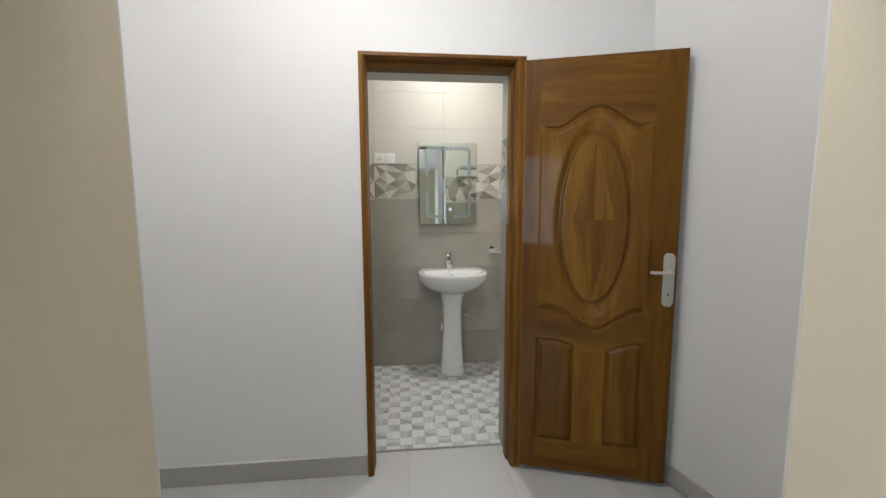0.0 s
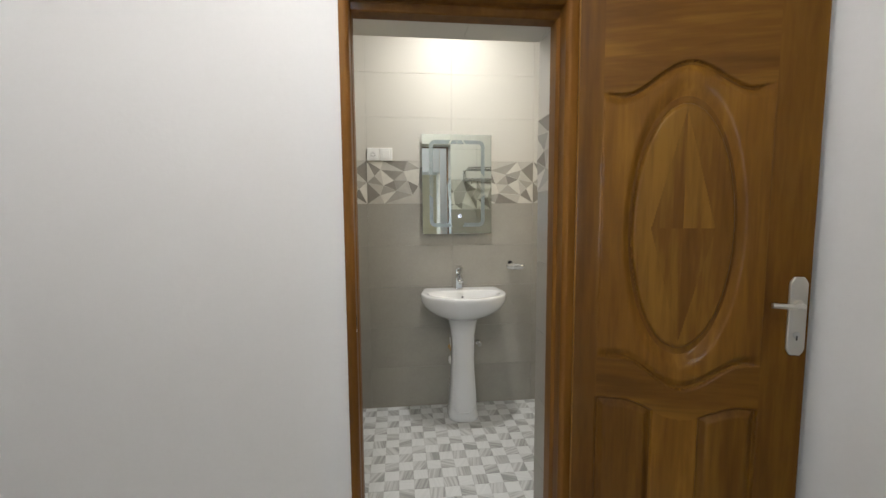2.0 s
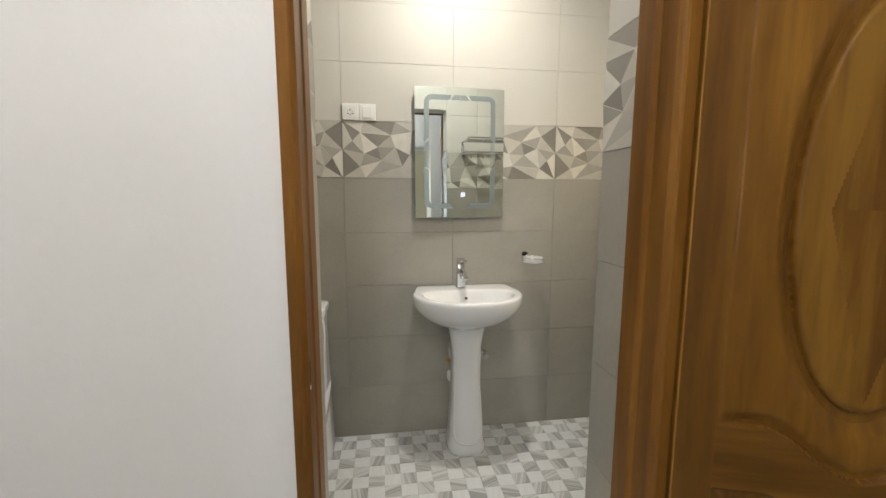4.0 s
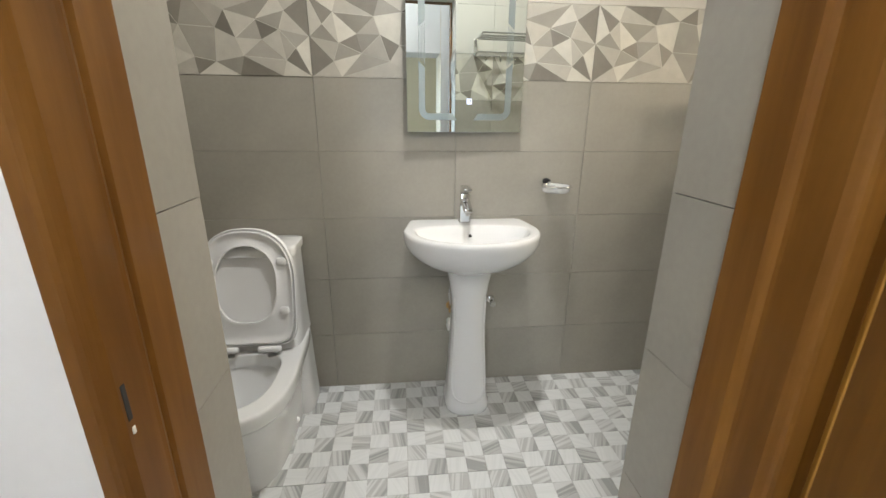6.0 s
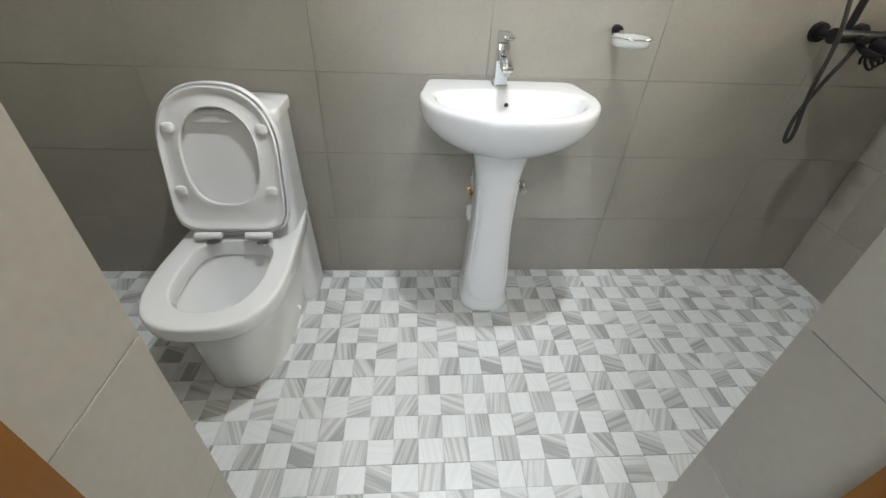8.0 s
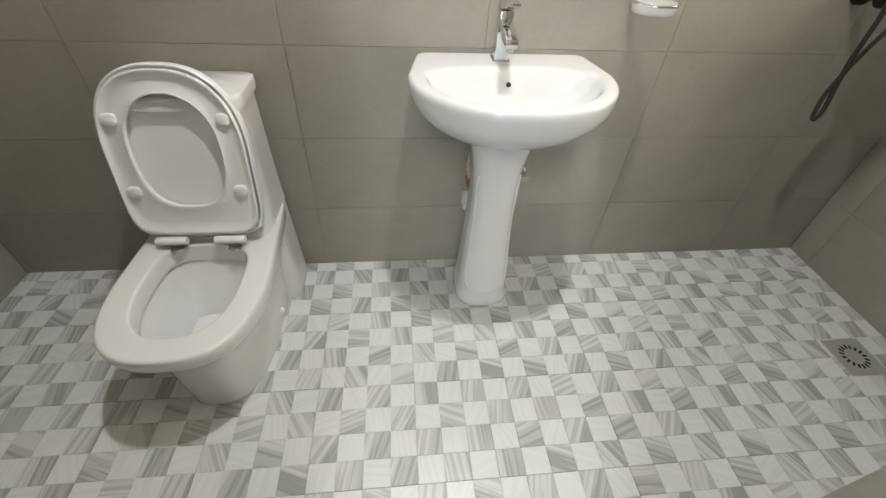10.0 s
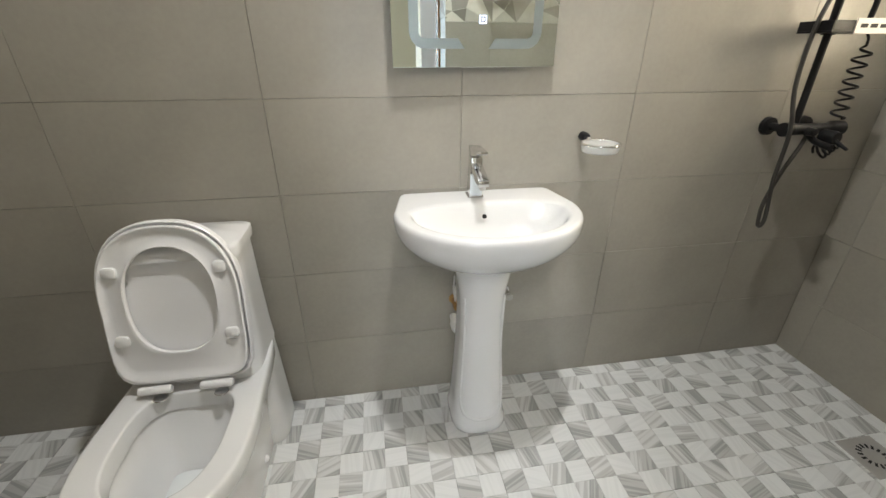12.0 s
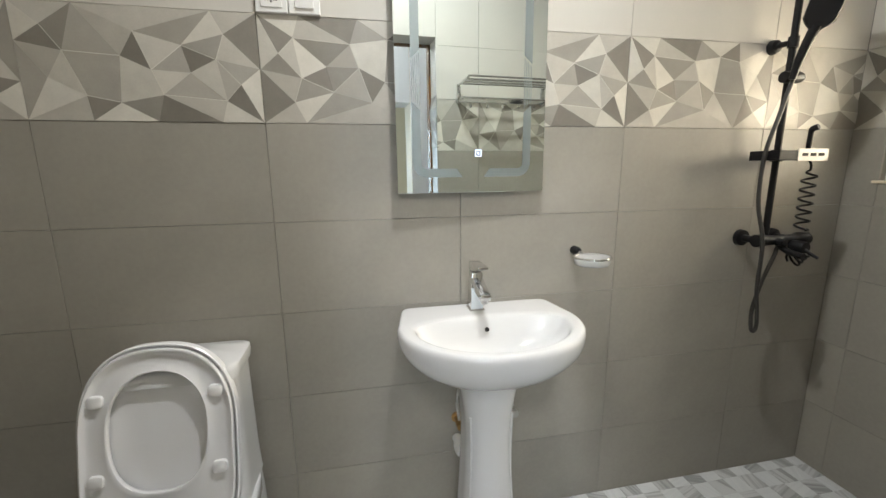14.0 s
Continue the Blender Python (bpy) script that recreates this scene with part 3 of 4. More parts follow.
# ---- socket and switch ----
for x0, nm, lb in ((-0.148, "wall_socket", "white square wall socket with universal holes"), (-0.0585, "wall_switch", "white square wall switch beside the socket")):
    t = thing(nm, lb, "socket" if "socket" in nm else "switch", (x0 + 0.044, BACK, 1.801))
    part("plate", boxes((-0.0435, 0.0435, -0.010, -0.0005, 0.0, 0.087), bevel=0.003), WHITE_PLASTIC, t)
    if nm == "wall_socket":
        part("face", boxes((-0.029, 0.029, -0.0125, -0.0098, 0.014, 0.073), bevel=0.001, seg=1), WHITE_PLASTIC, t)
        for hx, hz, w, h in ((0, 0.052, 0.004, 0.012), (-0.012, 0.033, 0.010, 0.004), (0.012, 0.033, 0.010, 0.004), (-0.012, 0.046, 0.004, 0.004), (0.012, 0.046, 0.004, 0.004), (0, 0.028, 0.005, 0.005)):
            part("pin_hole", boxes((hx - w / 2, hx + w / 2, -0.0132, -0.0122, hz - h / 2, hz + h / 2)), DARK, t)
    else:
        part("rocker", boxes((-0.026, 0.026, -0.0145, -0.0098, 0.015, 0.072), bevel=0.0015, seg=1), WHITE_PLASTIC, t)


# ---- washbasin ----
def dring(cx, yc, hw, front, back, z, ef=2.0, eb=5.0, n=64, taper=0.0):
    """A D-shaped ring: round towards -y, squarer towards +y."""
    out = []
    for i in range(n):
        a = 2 * math.pi * i / n
        c, s = math.cos(a), math.sin(a)
        e = ef if s < 0 else eb
        r = (abs(c) ** e + abs(s) ** e) ** (-1 / e)
        out.append((cx + hw * r * c * (1 - taper * max(0.0, r * s)), yc + (front if s < 0 else back) * r * s, z))
    return out


BX = 0.502
basin = thing("washbasin", "white ceramic pedestal washbasin against the tiled wall", "washbasin", (BX, BACK, 0))
_b = pose(-BX, -BACK, 0)
R = []
for z, hw, f, bk, yc, eb in ((0.690, 0.088, 0.075, 0.10, 3.275, 2.4), (0.708, 0.112, 0.100, 0.13, 3.275, 2.8), (0.728, 0.166, 0.146, 0.150, 3.275, 3.5), (0.752, 0.217, 0.188, 0.162, 3.275, 5), (0.785, 0.259, 0.224, 0.167, 3.275, 9),
                             (0.815, 0.282, 0.246, 0.169, 3.275, 16), (0.838, 0.2915, 0.2555, 0.170, 3.275, 24), (0.855, 0.2945, 0.2590, 0.170, 3.275, 24), (0.872, 0.2945, 0.2590, 0.170, 3.275, 24), (0.8800, 0.2930, 0.2575, 0.170, 3.275, 24), (0.8855, 0.2895, 0.2540, 0.170, 3.275, 24), (0.8878, 0.2855, 0.2500, 0.1695, 3.275, 24), (0.8884, 0.2830, 0.2475, 0.1685, 3.275, 24),
                             (0.8886, 0.2800, 0.2445, 0.166, 3.275, 20), (0.8888, 0.2720, 0.2370, 0.155, 3.275, 12), (0.8889, 0.2640, 0.2280, 0.135, 3.270, 5)):
    R.append(dring(BX, yc, hw, f, bk, z, ef=2.15, eb=eb, n=128, taper=0.10))
for z, hw, f, bk, yc, eb in ((0.8888, 0.256, 0.208, 0.090, 3.250, 2.6), (0.8875, 0.248, 0.200, 0.080, 3.244, 2.4), (0.8840, 0.242, 0.195, 0.076, 3.242, 2.3), (0.876, 0.237, 0.190, 0.073, 3.240, 2.3), (0.852, 0.224, 0.177, 0.067, 3.236, 2.2), (0.822, 0.194, 0.154, 0.060, 3.232, 2.1), (0.796, 0.140, 0.112, 0.050, 3.228, 2), (0.782, 0.070, 0.059, 0.034, 3.226, 2), (0.778, 0.022, 0.022, 0.022, 3.226, 2)):
    R.append(dring(BX, yc, hw, f, bk, z, eb=eb, n=128))
part("basin", loft(R), CERAMIC, basin, smooth=30, at=_b)
PED = [(0.0, 0.104, 0.103, 3.0), (0.012, 0.108, 0.107, 3.0), (0.035, 0.106, 0.104, 3.0), (0.055, 0.098, 0.095, 2.8), (0.12, 0.094, 0.091, 2.6), (0.25, 0.085, 0.083, 2.4), (0.40, 0.077, 0.073, 2.3), (0.50, 0.075, 0.070, 2.2), (0.58, 0.080, 0.073, 2.2), (0.65, 0.091, 0.081, 2.2), (0.705, 0.104, 0.091, 2.2)]
ped = part("pedestal", loft([dring(BX - 0.003, 3.275, hw, f, 0.10, z, ef=e, eb=8, n=48) for z, hw, f, e in PED]), CERAMIC, basin, smooth=70, at=_b)


def ped_skin(z, turn):
    """A spot on the pedestal's rounded front, relative to the basin's foot."""
    hw, f, e = (float(np.interp(z, [p[0] for p in PED], [p[k] for p in PED])) for k in (1, 2, 3))
    c, q = math.cos(radians(turn)), math.sin(radians(turn))
    r = (abs(c) ** e + abs(q) ** e) ** (-1 / e)
    return (-0.003 + hw * r * c, 3.275 - BACK + f * r * q, z)


part("front_ridge", tube(smooth_path([ped_skin(z, a) for z, a in ((0.58, 212), (0.40, 212), (0.25, 213), (0.14, 217), (0.085, 230), (0.064, 252), (0.060, 270), (0.064, 288), (0.085, 310), (0.14, 323), (0.25, 327), (0.40, 328), (0.58, 328))], 8), 0.0050, 8), CERAMIC, basin, smooth=80)
part("overflow_hole", lathe([(0.0001, 0.0), (0.0075, 0.0), (0.0075, 0.004), (0.0001, 0.004)], 16, "Y", at=(0.0, -0.1515, 0.846)), DARK, basin, "dark overflow hole")
part("drain_ring", lathe([(0.0001, 0.782), (0.020, 0.782), (0.023, 0.778)], 20, at=(0, -0.224, 0)), CHROME, basin, smooth=40)

# mixer tap with its paper label
FX, FY = 0.486, 3.385
tap = thing("basin_tap", "chrome square mixer tap with a paper label on the washbasin", "tap", (FX, FY, 0.8885))
part("base", boxes((-0.026, 0.026, -0.026, 0.026, 0.0, 0.007), bevel=0.002), CHROME, tap)


def slab(sections):
    """Skins rectangles given as (x0, x1, y0, y1, z)."""
    return loft([[(x0, y0, z), (x1, y0, z), (x1, y1, z), (x0, y1, z)] for x0, x1, y0, y1, z in sections])


def rounded(bm, r=0.002, seg=2):
    bmesh.ops.bevel(bm, geom=list(bm.edges), offset=r, segments=seg, affect="EDGES", profile=0.5)
    return bm


part("body", rounded(slab([(-0.022, 0.022, -0.022, 0.022, 0.005), (-0.019, 0.019, -0.020, 0.020, 0.06), (-0.018, 0.018, -0.022, 0.020, 0.135)])), CHROME, tap, smooth=30)
part("spout", rounded(loft([[(-0.018, -0.015, 0.080), (0.018, -0.015, 0.080), (0.018, -0.015, 0.118), (-0.018, -0.015, 0.118)], [(-0.017, -0.118, 0.066), (0.017, -0.118, 0.066), (0.017, -0.118, 0.084), (-0.017, -0.118, 0.084)]])), CHROME, tap, smooth=30)
part("nozzle", lathe([(0.0001, 0.054), (0.010, 0.054), (0.010, 0.068), (0.0001, 0.068)], 16, at=(0, -0.104, 0)), STEEL, tap, smooth=40)
part("lever", rounded(loft([[(-0.018, 0.020, 0.136), (0.018, 0.020, 0.136), (0.018, 0.020, 0.166), (-0.018, 0.020, 0.166)], [(-0.019, -0.040, 0.143), (0.019, -0.040, 0.143), (0.019, -0.040, 0.166), (-0.019, -0.040, 0.166)], [(-0.017, -0.085, 0.157), (0.017, -0.085, 0.157), (0.017, -0.085, 0.166), (-0.017, -0.085, 0.166)]])), CHROME, tap, smooth=30)
part("paper_label", loft([[(-0.0205, -0.0232, z), (0.0205, -0.0232, z), (0.0205, -0.0228, z), (-0.0205, -0.0228, z)] for z in (0.008, 0.082)]), LABEL, tap, "pale blue paper label")

# supply pipes behind the pedestal
pipe = thing("supply_pipe", "grey flexible supply hose with brass valve behind the basin", "pipe", (0.434, BACK, 0.34))
part("hose", tube(smooth_path([(0.03, -0.06, 0.37), (0.0, -0.055, 0.28), (-0.008, -0.045, 0.20), (0.0, -0.045, 0.12)], 8), 0.006, 10), STEEL, pipe, smooth=60)
part("valve", lathe([(0.0001, -0.07), (0.013, -0.07), (0.013, -0.04), (0.010, -0.038), (0.010, -0.008), (0.020, -0.006), (0.020, -0.0005)], 16, "Y", at=(0, 0, 0.105)), BRASS, pipe, smooth=40)
part("trap_end", lathe([(0.0001, -0.09), (0.019, -0.09), (0.022, -0.08), (0.022, -0.045), (0.016, -0.04), (0.016, -0.0005)], 18, "Y", at=(0.0, 0, 0.018)), WHITE_PLASTIC, pipe, "white plastic waste trap end", smooth=40)
valve2 = thing("angle_valve", "small chrome angle valve on the wall behind the basin", "valve", (0.640, BACK, 0.47))
part("flange", lathe([(0.0001, -0.012), (0.018, -0.010), (0.021, -0.0005)], 20, "Y"), CHROME, valve2, smooth=40)
part("stem", lathe([(0.0001, -0.062), (0.009, -0.062), (0.009, -0.011)], 14, "Y"), CHROME, valve2, smooth=40)
part("knob", lathe([(0.0001, -0.072), (0.013, -0.072), (0.015, -0.066), (0.013, -0.055), (0.0001, -0.055)], 14, "Y"), DRAIN_STEEL, valve2, smooth=40)

# soap dish
soap = thing("soap_dish", "round frosted glass soap dish in a chrome ring", "soap dish", (0.892, BACK, 1.052))
part("mount", lathe([(0.0001, -0.034), (0.011, -0.034), (0.015, -0.028), (0.016, -0.0005)], 22, "Y", at=(-0.012, 0, 0.012)), BLACK, soap, "dark chrome wall mount", smooth=40)
part("arm", boxes((-0.018, -0.006, -0.05, -0.033, 0.004, 0.016), bevel=0.002), CHROME, soap)
_rp = [(0.0 + 0.063 * math.cos(radians(a)), -0.105 + 0.058 * math.sin(radians(a)), 0.006) for a in range(0, 360, 10)]
part("ring", tube(_rp, 0.0042, 8, closed=True), CHROME, soap, smooth=60)
dish = []
for r, z in ((0.030, -0.022), (0.055, -0.021), (0.060, -0.016), (0.0625, 0.008), (0.0590, 0.008), (0.0565, -0.013), (0.052, -0.016), (0.020, -0.017)):
    dish.append([(r * math.cos(2 * math.pi * i / 40), -0.105 + 0.92 * r * math.sin(2 * math.pi * i / 40), z) for i in range(40)])
part("glass_dish", loft(dish), FROSTED_GLASS, soap, "frosted white glass dish", smooth=50)

# ---- toilet ----
TX = -0.436
toilet = thing("toilet", "white one-piece ceramic toilet with seat and lid raised", "toilet", (TX, BACK, 0))
_t = pose(-TX, -BACK, 0)
R = []
for z, yc, hw, yf, eb in ((0.0, 3.10, 0.142, 2.812, 5), (0.010, 3.10, 0.144, 2.808, 5), (0.10, 3.10, 0.146, 2.806, 5), (0.20, 3.09, 0.153, 2.800, 5), (0.27, 3.06, 0.166, 2.793, 6), (0.310, 3.02, 0.186, 2.765, 7), (0.328, 3.00, 0.197, 2.738, 8), (0.340, 3.00, 0.206, 2.724, 8), (0.352, 3.00, 0.2090, 2.718, 8), (0.380, 3.00, 0.2105, 2.714, 8), (0.393, 3.00, 0.2100, 2.7145, 8), (0.3985, 3.00, 0.2075, 2.717, 8), (0.4004, 3.00, 0.203, 2.723, 8), (0.4007, 3.00, 0.198, 2.728, 8)):
    R.append(dring(TX + 0.010, yc, hw, yc - yf, 3.43 - yc, z, ef=2.65, eb=eb, taper=0.10 if z > 0.3 else 0.0))
for z, yc, hw, yf, yb in ((0.4010, 2.98, 0.143, 2.778, 3.142), (0.4005, 2.98, 0.139, 2.783, 3.138), (0.3985, 2.98, 0.136, 2.786, 3.135), (0.394, 2.98, 0.1345, 2.788, 3.133), (0.352, 2.98, 0.130, 2.795, 3.128), (0.347, 2.98, 0.131, 2.794, 3.128), (0.345, 2.98, 0.140, 2.786, 3.134), (0.318, 2.98, 0.135, 2.796, 3.122), (0.26, 2.98, 0.108, 2.835, 3.085), (0.215, 2.97, 0.074, 2.880, 3.045), (0.185, 2.97, 0.055, 2.91, 3.03)):
    R.append(dring(TX + 0.012, yc, hw, yc - yf, yb - yc, z, ef=2.5, eb=3.6))
part("bowl", loft(R), CERAMIC, toilet, smooth=55, at=_t)
# the trapway behind the bowl, flaring to the floor and rising into the tank
R = []
for z, hw, yf in ((0.0, 0.197, 3.238), (0.012, 0.198, 3.234), (0.03, 0.196, 3.237), (0.16, 0.190, 3.242), (0.30, 0.184, 3.252), (0.38, 0.178, 3.268), (0.396, 0.175, 3.275)):
    R.append(dring(TX + 0.006, 3.36, hw, 3.36 - yf, 0.078, z, ef=5, eb=9))
part("trapway", loft(R), CERAMIC, toilet, smooth=50, at=_t)
part("water", loft([dring(TX + 0.006, 2.97, 0.062, 0.065, 0.055, z, 2.2, 3.0) for z in (0.190, 0.196)]), WATER, toilet, "still water", at=_t)
R = []
for z, hw, yf in ((0.395, 0.193, 3.165), (0.412, 0.191, 3.175), (0.440, 0.189, 3.215), (0.50, 0.187, 3.232), (0.65, 0.184, 3.245), (0.786, 0.182, 3.252)):
    R.append(dring(TX + 0.014, 3.34, hw - 0.014, 3.34 - yf, 0.09, z, ef=7, eb=9))
part("tank", loft(R), CERAMIC, toilet, smooth=45, at=_t)
R = [dring(TX + 0.016, 3.34, hw - 0.017, 3.34 - yf, bk, z, ef=9, eb=9) for z, hw, yf, bk in ((0.788, 0.186, 3.240, 0.092), (0.792, 0.192, 3.232, 0.095), (0.815, 0.194, 3.236, 0.096), (0.826, 0.192, 3.244, 0.095), (0.830, 0.185, 3.256, 0.09))]
part("tank_lid", loft(R), CERAMIC, toilet, smooth=45, at=_t)
_tilt = pose(0, 3.146 - BACK, 0.412, -12.5, 0, 0)


def upring(hw, s0, s1, y, et=2.15, ebm=7.0, n=72, cx=0.0):
    """An upright ring: round at the top, squarer at the bottom."""
    out, sc = [], s0 + (s1 - s0) * 0.52
    for i in range(n):
        a = 2 * math.pi * i / n
        c, s = math.cos(a), math.sin(a)
        e = et if s > 0 else ebm
        r = (abs(c) ** e + abs(s) ** e) ** (-1 / e)
        out.append((cx + hw * r * c, y, sc + ((s1 - sc) if s > 0 else (sc - s0)) * r * s))
    return out


# underside of the raised seat: outer lip, hollow, inner lip round the hole; the lid stands behind it
seat = part("seat", loft([upring(0.181, 0.034, 0.493, 0.006, 2.45), upring(0.1845, 0.030, 0.4985, -0.006, 2.45), upring(0.184, 0.0305, 0.498, -0.0135, 2.45), upring(0.1815, 0.034, 0.495, -0.0155, 2.45), upring(0.1775, 0.040, 0.490, -0.0142, 2.45), upring(0.172, 0.048, 0.485, -0.0075, 2.45),
                          upring(0.160, 0.066, 0.472, -0.0050, 2.4), upring(0.140, 0.095, 0.456, -0.0070, 2.3, 4.0), upring(0.126, 0.113, 0.444, -0.0120, 2.2, 3.0), upring(0.122, 0.119, 0.440, -0.0140, 2.2, 2.6), upring(0.119, 0.122, 0.437, -0.0125, 2.2, 2.6), upring(0.118, 0.123, 0.436, -0.004, 2.2, 2.6), upring(0.122, 0.119, 0.440, 0.006, 2.2, 2.6)], closed=True), SEAT_PLASTIC, toilet, smooth=50, at=_tilt)
part("lid", loft([upring(0.08, 0.15, 0.38, 0.0175, 2.45), upring(0.150, 0.08, 0.45, 0.0155, 2.45), upring(0.180, 0.036, 0.493, 0.012, 2.45), upring(0.1865, 0.027, 0.5015, 0.010, 2.45), upring(0.188, 0.025, 0.503, -0.002, 2.45), upring(0.1905, 0.022, 0.5065, -0.004, 2.45), upring(0.1935, 0.0185, 0.5095, -0.001, 2.45), upring(0.195, 0.017, 0.511, 0.018, 2.45), upring(0.187, 0.028, 0.502, 0.028, 2.45), upring(0.10, 0.12, 0.40, 0.032, 2.45)]), SEAT_PLASTIC, toilet, smooth=40, at=_tilt)
for bx, bz in ((-0.143, 0.372), (0.143, 0.372), (-0.147, 0.168), (0.147, 0.168)):
    part("bumper", loft([[(bx + w * math.copysign(abs(math.cos(k)) ** 0.6, math.cos(k)), y, bz + h * math.copysign(abs(math.sin(k)) ** 0.6, math.sin(k))) for k in [2 * math.pi * i / 16 + 0.2 for i in range(16)]] for y, w, h in ((-0.003, 0.020, 0.017), (-0.0150, 0.0185, 0.0155), (-0.0172, 0.015, 0.012))]), SEAT_PLASTIC, seat, smooth=40)
for bx in (-0.085, 0.085):
    part("hinge", lathe([(0.0001, -0.045), (0.010, -0.045), (0.0125, -0.040), (0.0125, 0.040), (0.010, 0.045), (0.0001, 0.045)], 18, "X", at=(bx, 3.128 - BACK, 0.428)), SEAT_PLASTIC, toilet, smooth=40)
    part("hinge_ring", lathe([(0.019, 0.4008), (0.021, 0.403), (0.019, 0.405), (0.012, 0.405), (0.0001, 0.405)], 24, at=(bx + 0.01, 3.122 - BACK, 0)), CHROME, toilet, "chrome hinge washer", smooth=40)
for s in (-1, 1):
    part("bolt_cap", lathe([(0.0001, 0.020), (0.008, 0.018), (0.014, 0.008), (0.015, 0.0)], 16, "X", at=(s * 0.146, 3.145 - BACK, 0.055)) if s > 0 else lathe([(0.0001, -0.020), (0.008, -0.018), (0.014, -0.008), (0.015, 0.0)], 16, "X", at=(-0.146, 3.145 - BACK, 0.055)), SEAT_PLASTIC, toilet, smooth=50)

# ---- shower set ----
SX = 1.640
shower = thing("shower_set", "black wall-mounted shower set with mixer, shelf and handsets", "shower", (SX, BACK, 1.08))
part("riser", tube([(0, -0.075, 0.0), (0, -0.075, 0.98)], 0.0115, 16), BLACK, shower, smooth=50)
part("top_arm", tube(smooth_path([(0, -0.075, 0.978), (0.0, -0.085, 1.03), (0.0, -0.13, 1.06), (0.0, -0.25, 1.065)], 6), 0.0105, 12), BLACK, shower, smooth=50)
part("rain_head", lathe([(0.0001, 1.052), (0.028, 1.05), (0.105, 1.034), (0.110, 1.030), (0.108, 1.026), (0.0001, 1.026)], 36, at=(0.0, -0.27, 0)), BLACK, shower, smooth=40)
part("wall_bracket", lathe([(0.0001, -0.062), (0.010, -0.062), (0.010, -0.026), (0.022, -0.022), (0.026, -0.008), (0.026, -0.0005)], 22, "Y", at=(-0.005, 0, 0.708)), BLACK, shower, smooth=40)
part("bracket_ring", lathe([(0.0001, 0.69), (0.017, 0.69), (0.017, 0.726), (0.0001, 0.726)], 18, at=(0, -0.075, 0)), BLACK, shower, smooth=40)
mixer = part("mixer_body", lathe([(0.0001, -0.055), (0.024, -0.053), (0.026, -0.03), (0.022, -0.022), (0.019, 0.01), (0.019, 0.12), (0.022, 0.135), (0.026, 0.14), (0.026, 0.185), (0.0001, 0.188)], 22, "X", at=(0, -0.085, 0.0)), BLACK, shower, smooth=40)
for dx in (-0.035, 0.115):
    part("wall_flange", lathe([(0.0001, -0.07), (0.014, -0.07), (0.014, -0.020), (0.031, -0.016), (0.033, -0.0005)], 24, "Y", at=(dx, 0, 0.0)), BLACK, mixer, smooth=40)
part("mixer_knob", lathe([(0.0001, -0.155), (0.020, -0.155), (0.024, -0.145), (0.024, -0.105), (0.0001, -0.105)], 20, "Y", at=(0.10, 0, -0.022)), BLACK, mixer, smooth=40)
part("diverter", lathe([(0.0001, -0.135), (0.013, -0.132), (0.015, -0.105), (0.0001, -0.10)], 16, "Y", at=(0.03, 0, -0.004)), BLACK, mixer, smooth=40)
part("lever", tube([(0.10, -0.15, -0.03), (0.115, -0.19, -0.055)], [0.008, 0.005], 10), BLACK, mixer, smooth=50)
part("spout", tube(smooth_path([(0.04, -0.095, -0.012), (0.045, -0.13, -0.035), (0.045, -0.19, -0.045)], 5), 0.011, 12), BLACK, mixer, smooth=50)
# shelf with a steel front
shelf = part("shelf", boxes((-0.078, 0.135, -0.150, -0.035, 0.300, 0.306), (-0.078, -0.074, -0.150, -0.035, 0.306, 0.334), (0.131, 0.135, -0.150, -0.035, 0.306, 0.334), (-0.074, 0.131, -0.039, -0.035, 0.306, 0.334), (-0.074, 0.0, -0.150, -0.146, 0.306, 0.334), bevel=0.0008, seg=1), BLACK, shower)
part("front_plate", boxes((0.0, 0.134, -0.1525, -0.148, 0.297, 0.340), bevel=0.001, seg=1), DRAIN_STEEL, shelf, "bright steel shelf front")
for dx in (0.030, 0.066, 0.102):
    part("slot", boxes((dx - 0.013, dx + 0.013, -0.1532, -0.1520, 0.314, 0.325)), DARK, shelf)
part("shelf_clamp", lathe([(0.0001, 0.296), (0.020, 0.296), (0.020, 0.338), (0.0001, 0.338)], 18, at=(0, -0.075, 0)), BLACK, shower, smooth=40)
# handset, slider and its hose
part("slider", lathe([(0.0001, -0.030), (0.019, -0.030), (0.021, -0.015), (0.021, 0.03), (0.017, 0.045), (0.0001, 0.046)], 20, "X", at=(0.0, -0.082, 0.590)), BLACK, shower, smooth=40)
part("slider_cap", lathe([(0.0001, 0.0465), (0.014, 0.0465), (0.0155, 0.050), (0.013, 0.054), (0.0001, 0.055)], 20, "X", at=(0.0, -0.082, 0.590)), STEEL, shower, "small steel slider cap", smooth=40)
hs = [(-0.030, -0.115, 0.575), (-0.026, -0.124, 0.63), (-0.018, -0.138, 0.69), (-0.010, -0.152, 0.735)]
hand_shower = part("hand_shower", tube(smooth_path(hs, 6), [0.011 + 0.006 * k / 18 for k in range(19)], 14), BLACK, shower, smooth=50)
_ax = Vector((0.13, -0.20, 0.96)).normalized()
_nx = Vector((-0.55, -0.75, -0.10))
_nx = (_nx - _ax * _nx.dot(_ax)).normalized()
_wx = _ax.cross(_nx)
_c0 = Vector((-0.010, -0.152, 0.735))
R = []
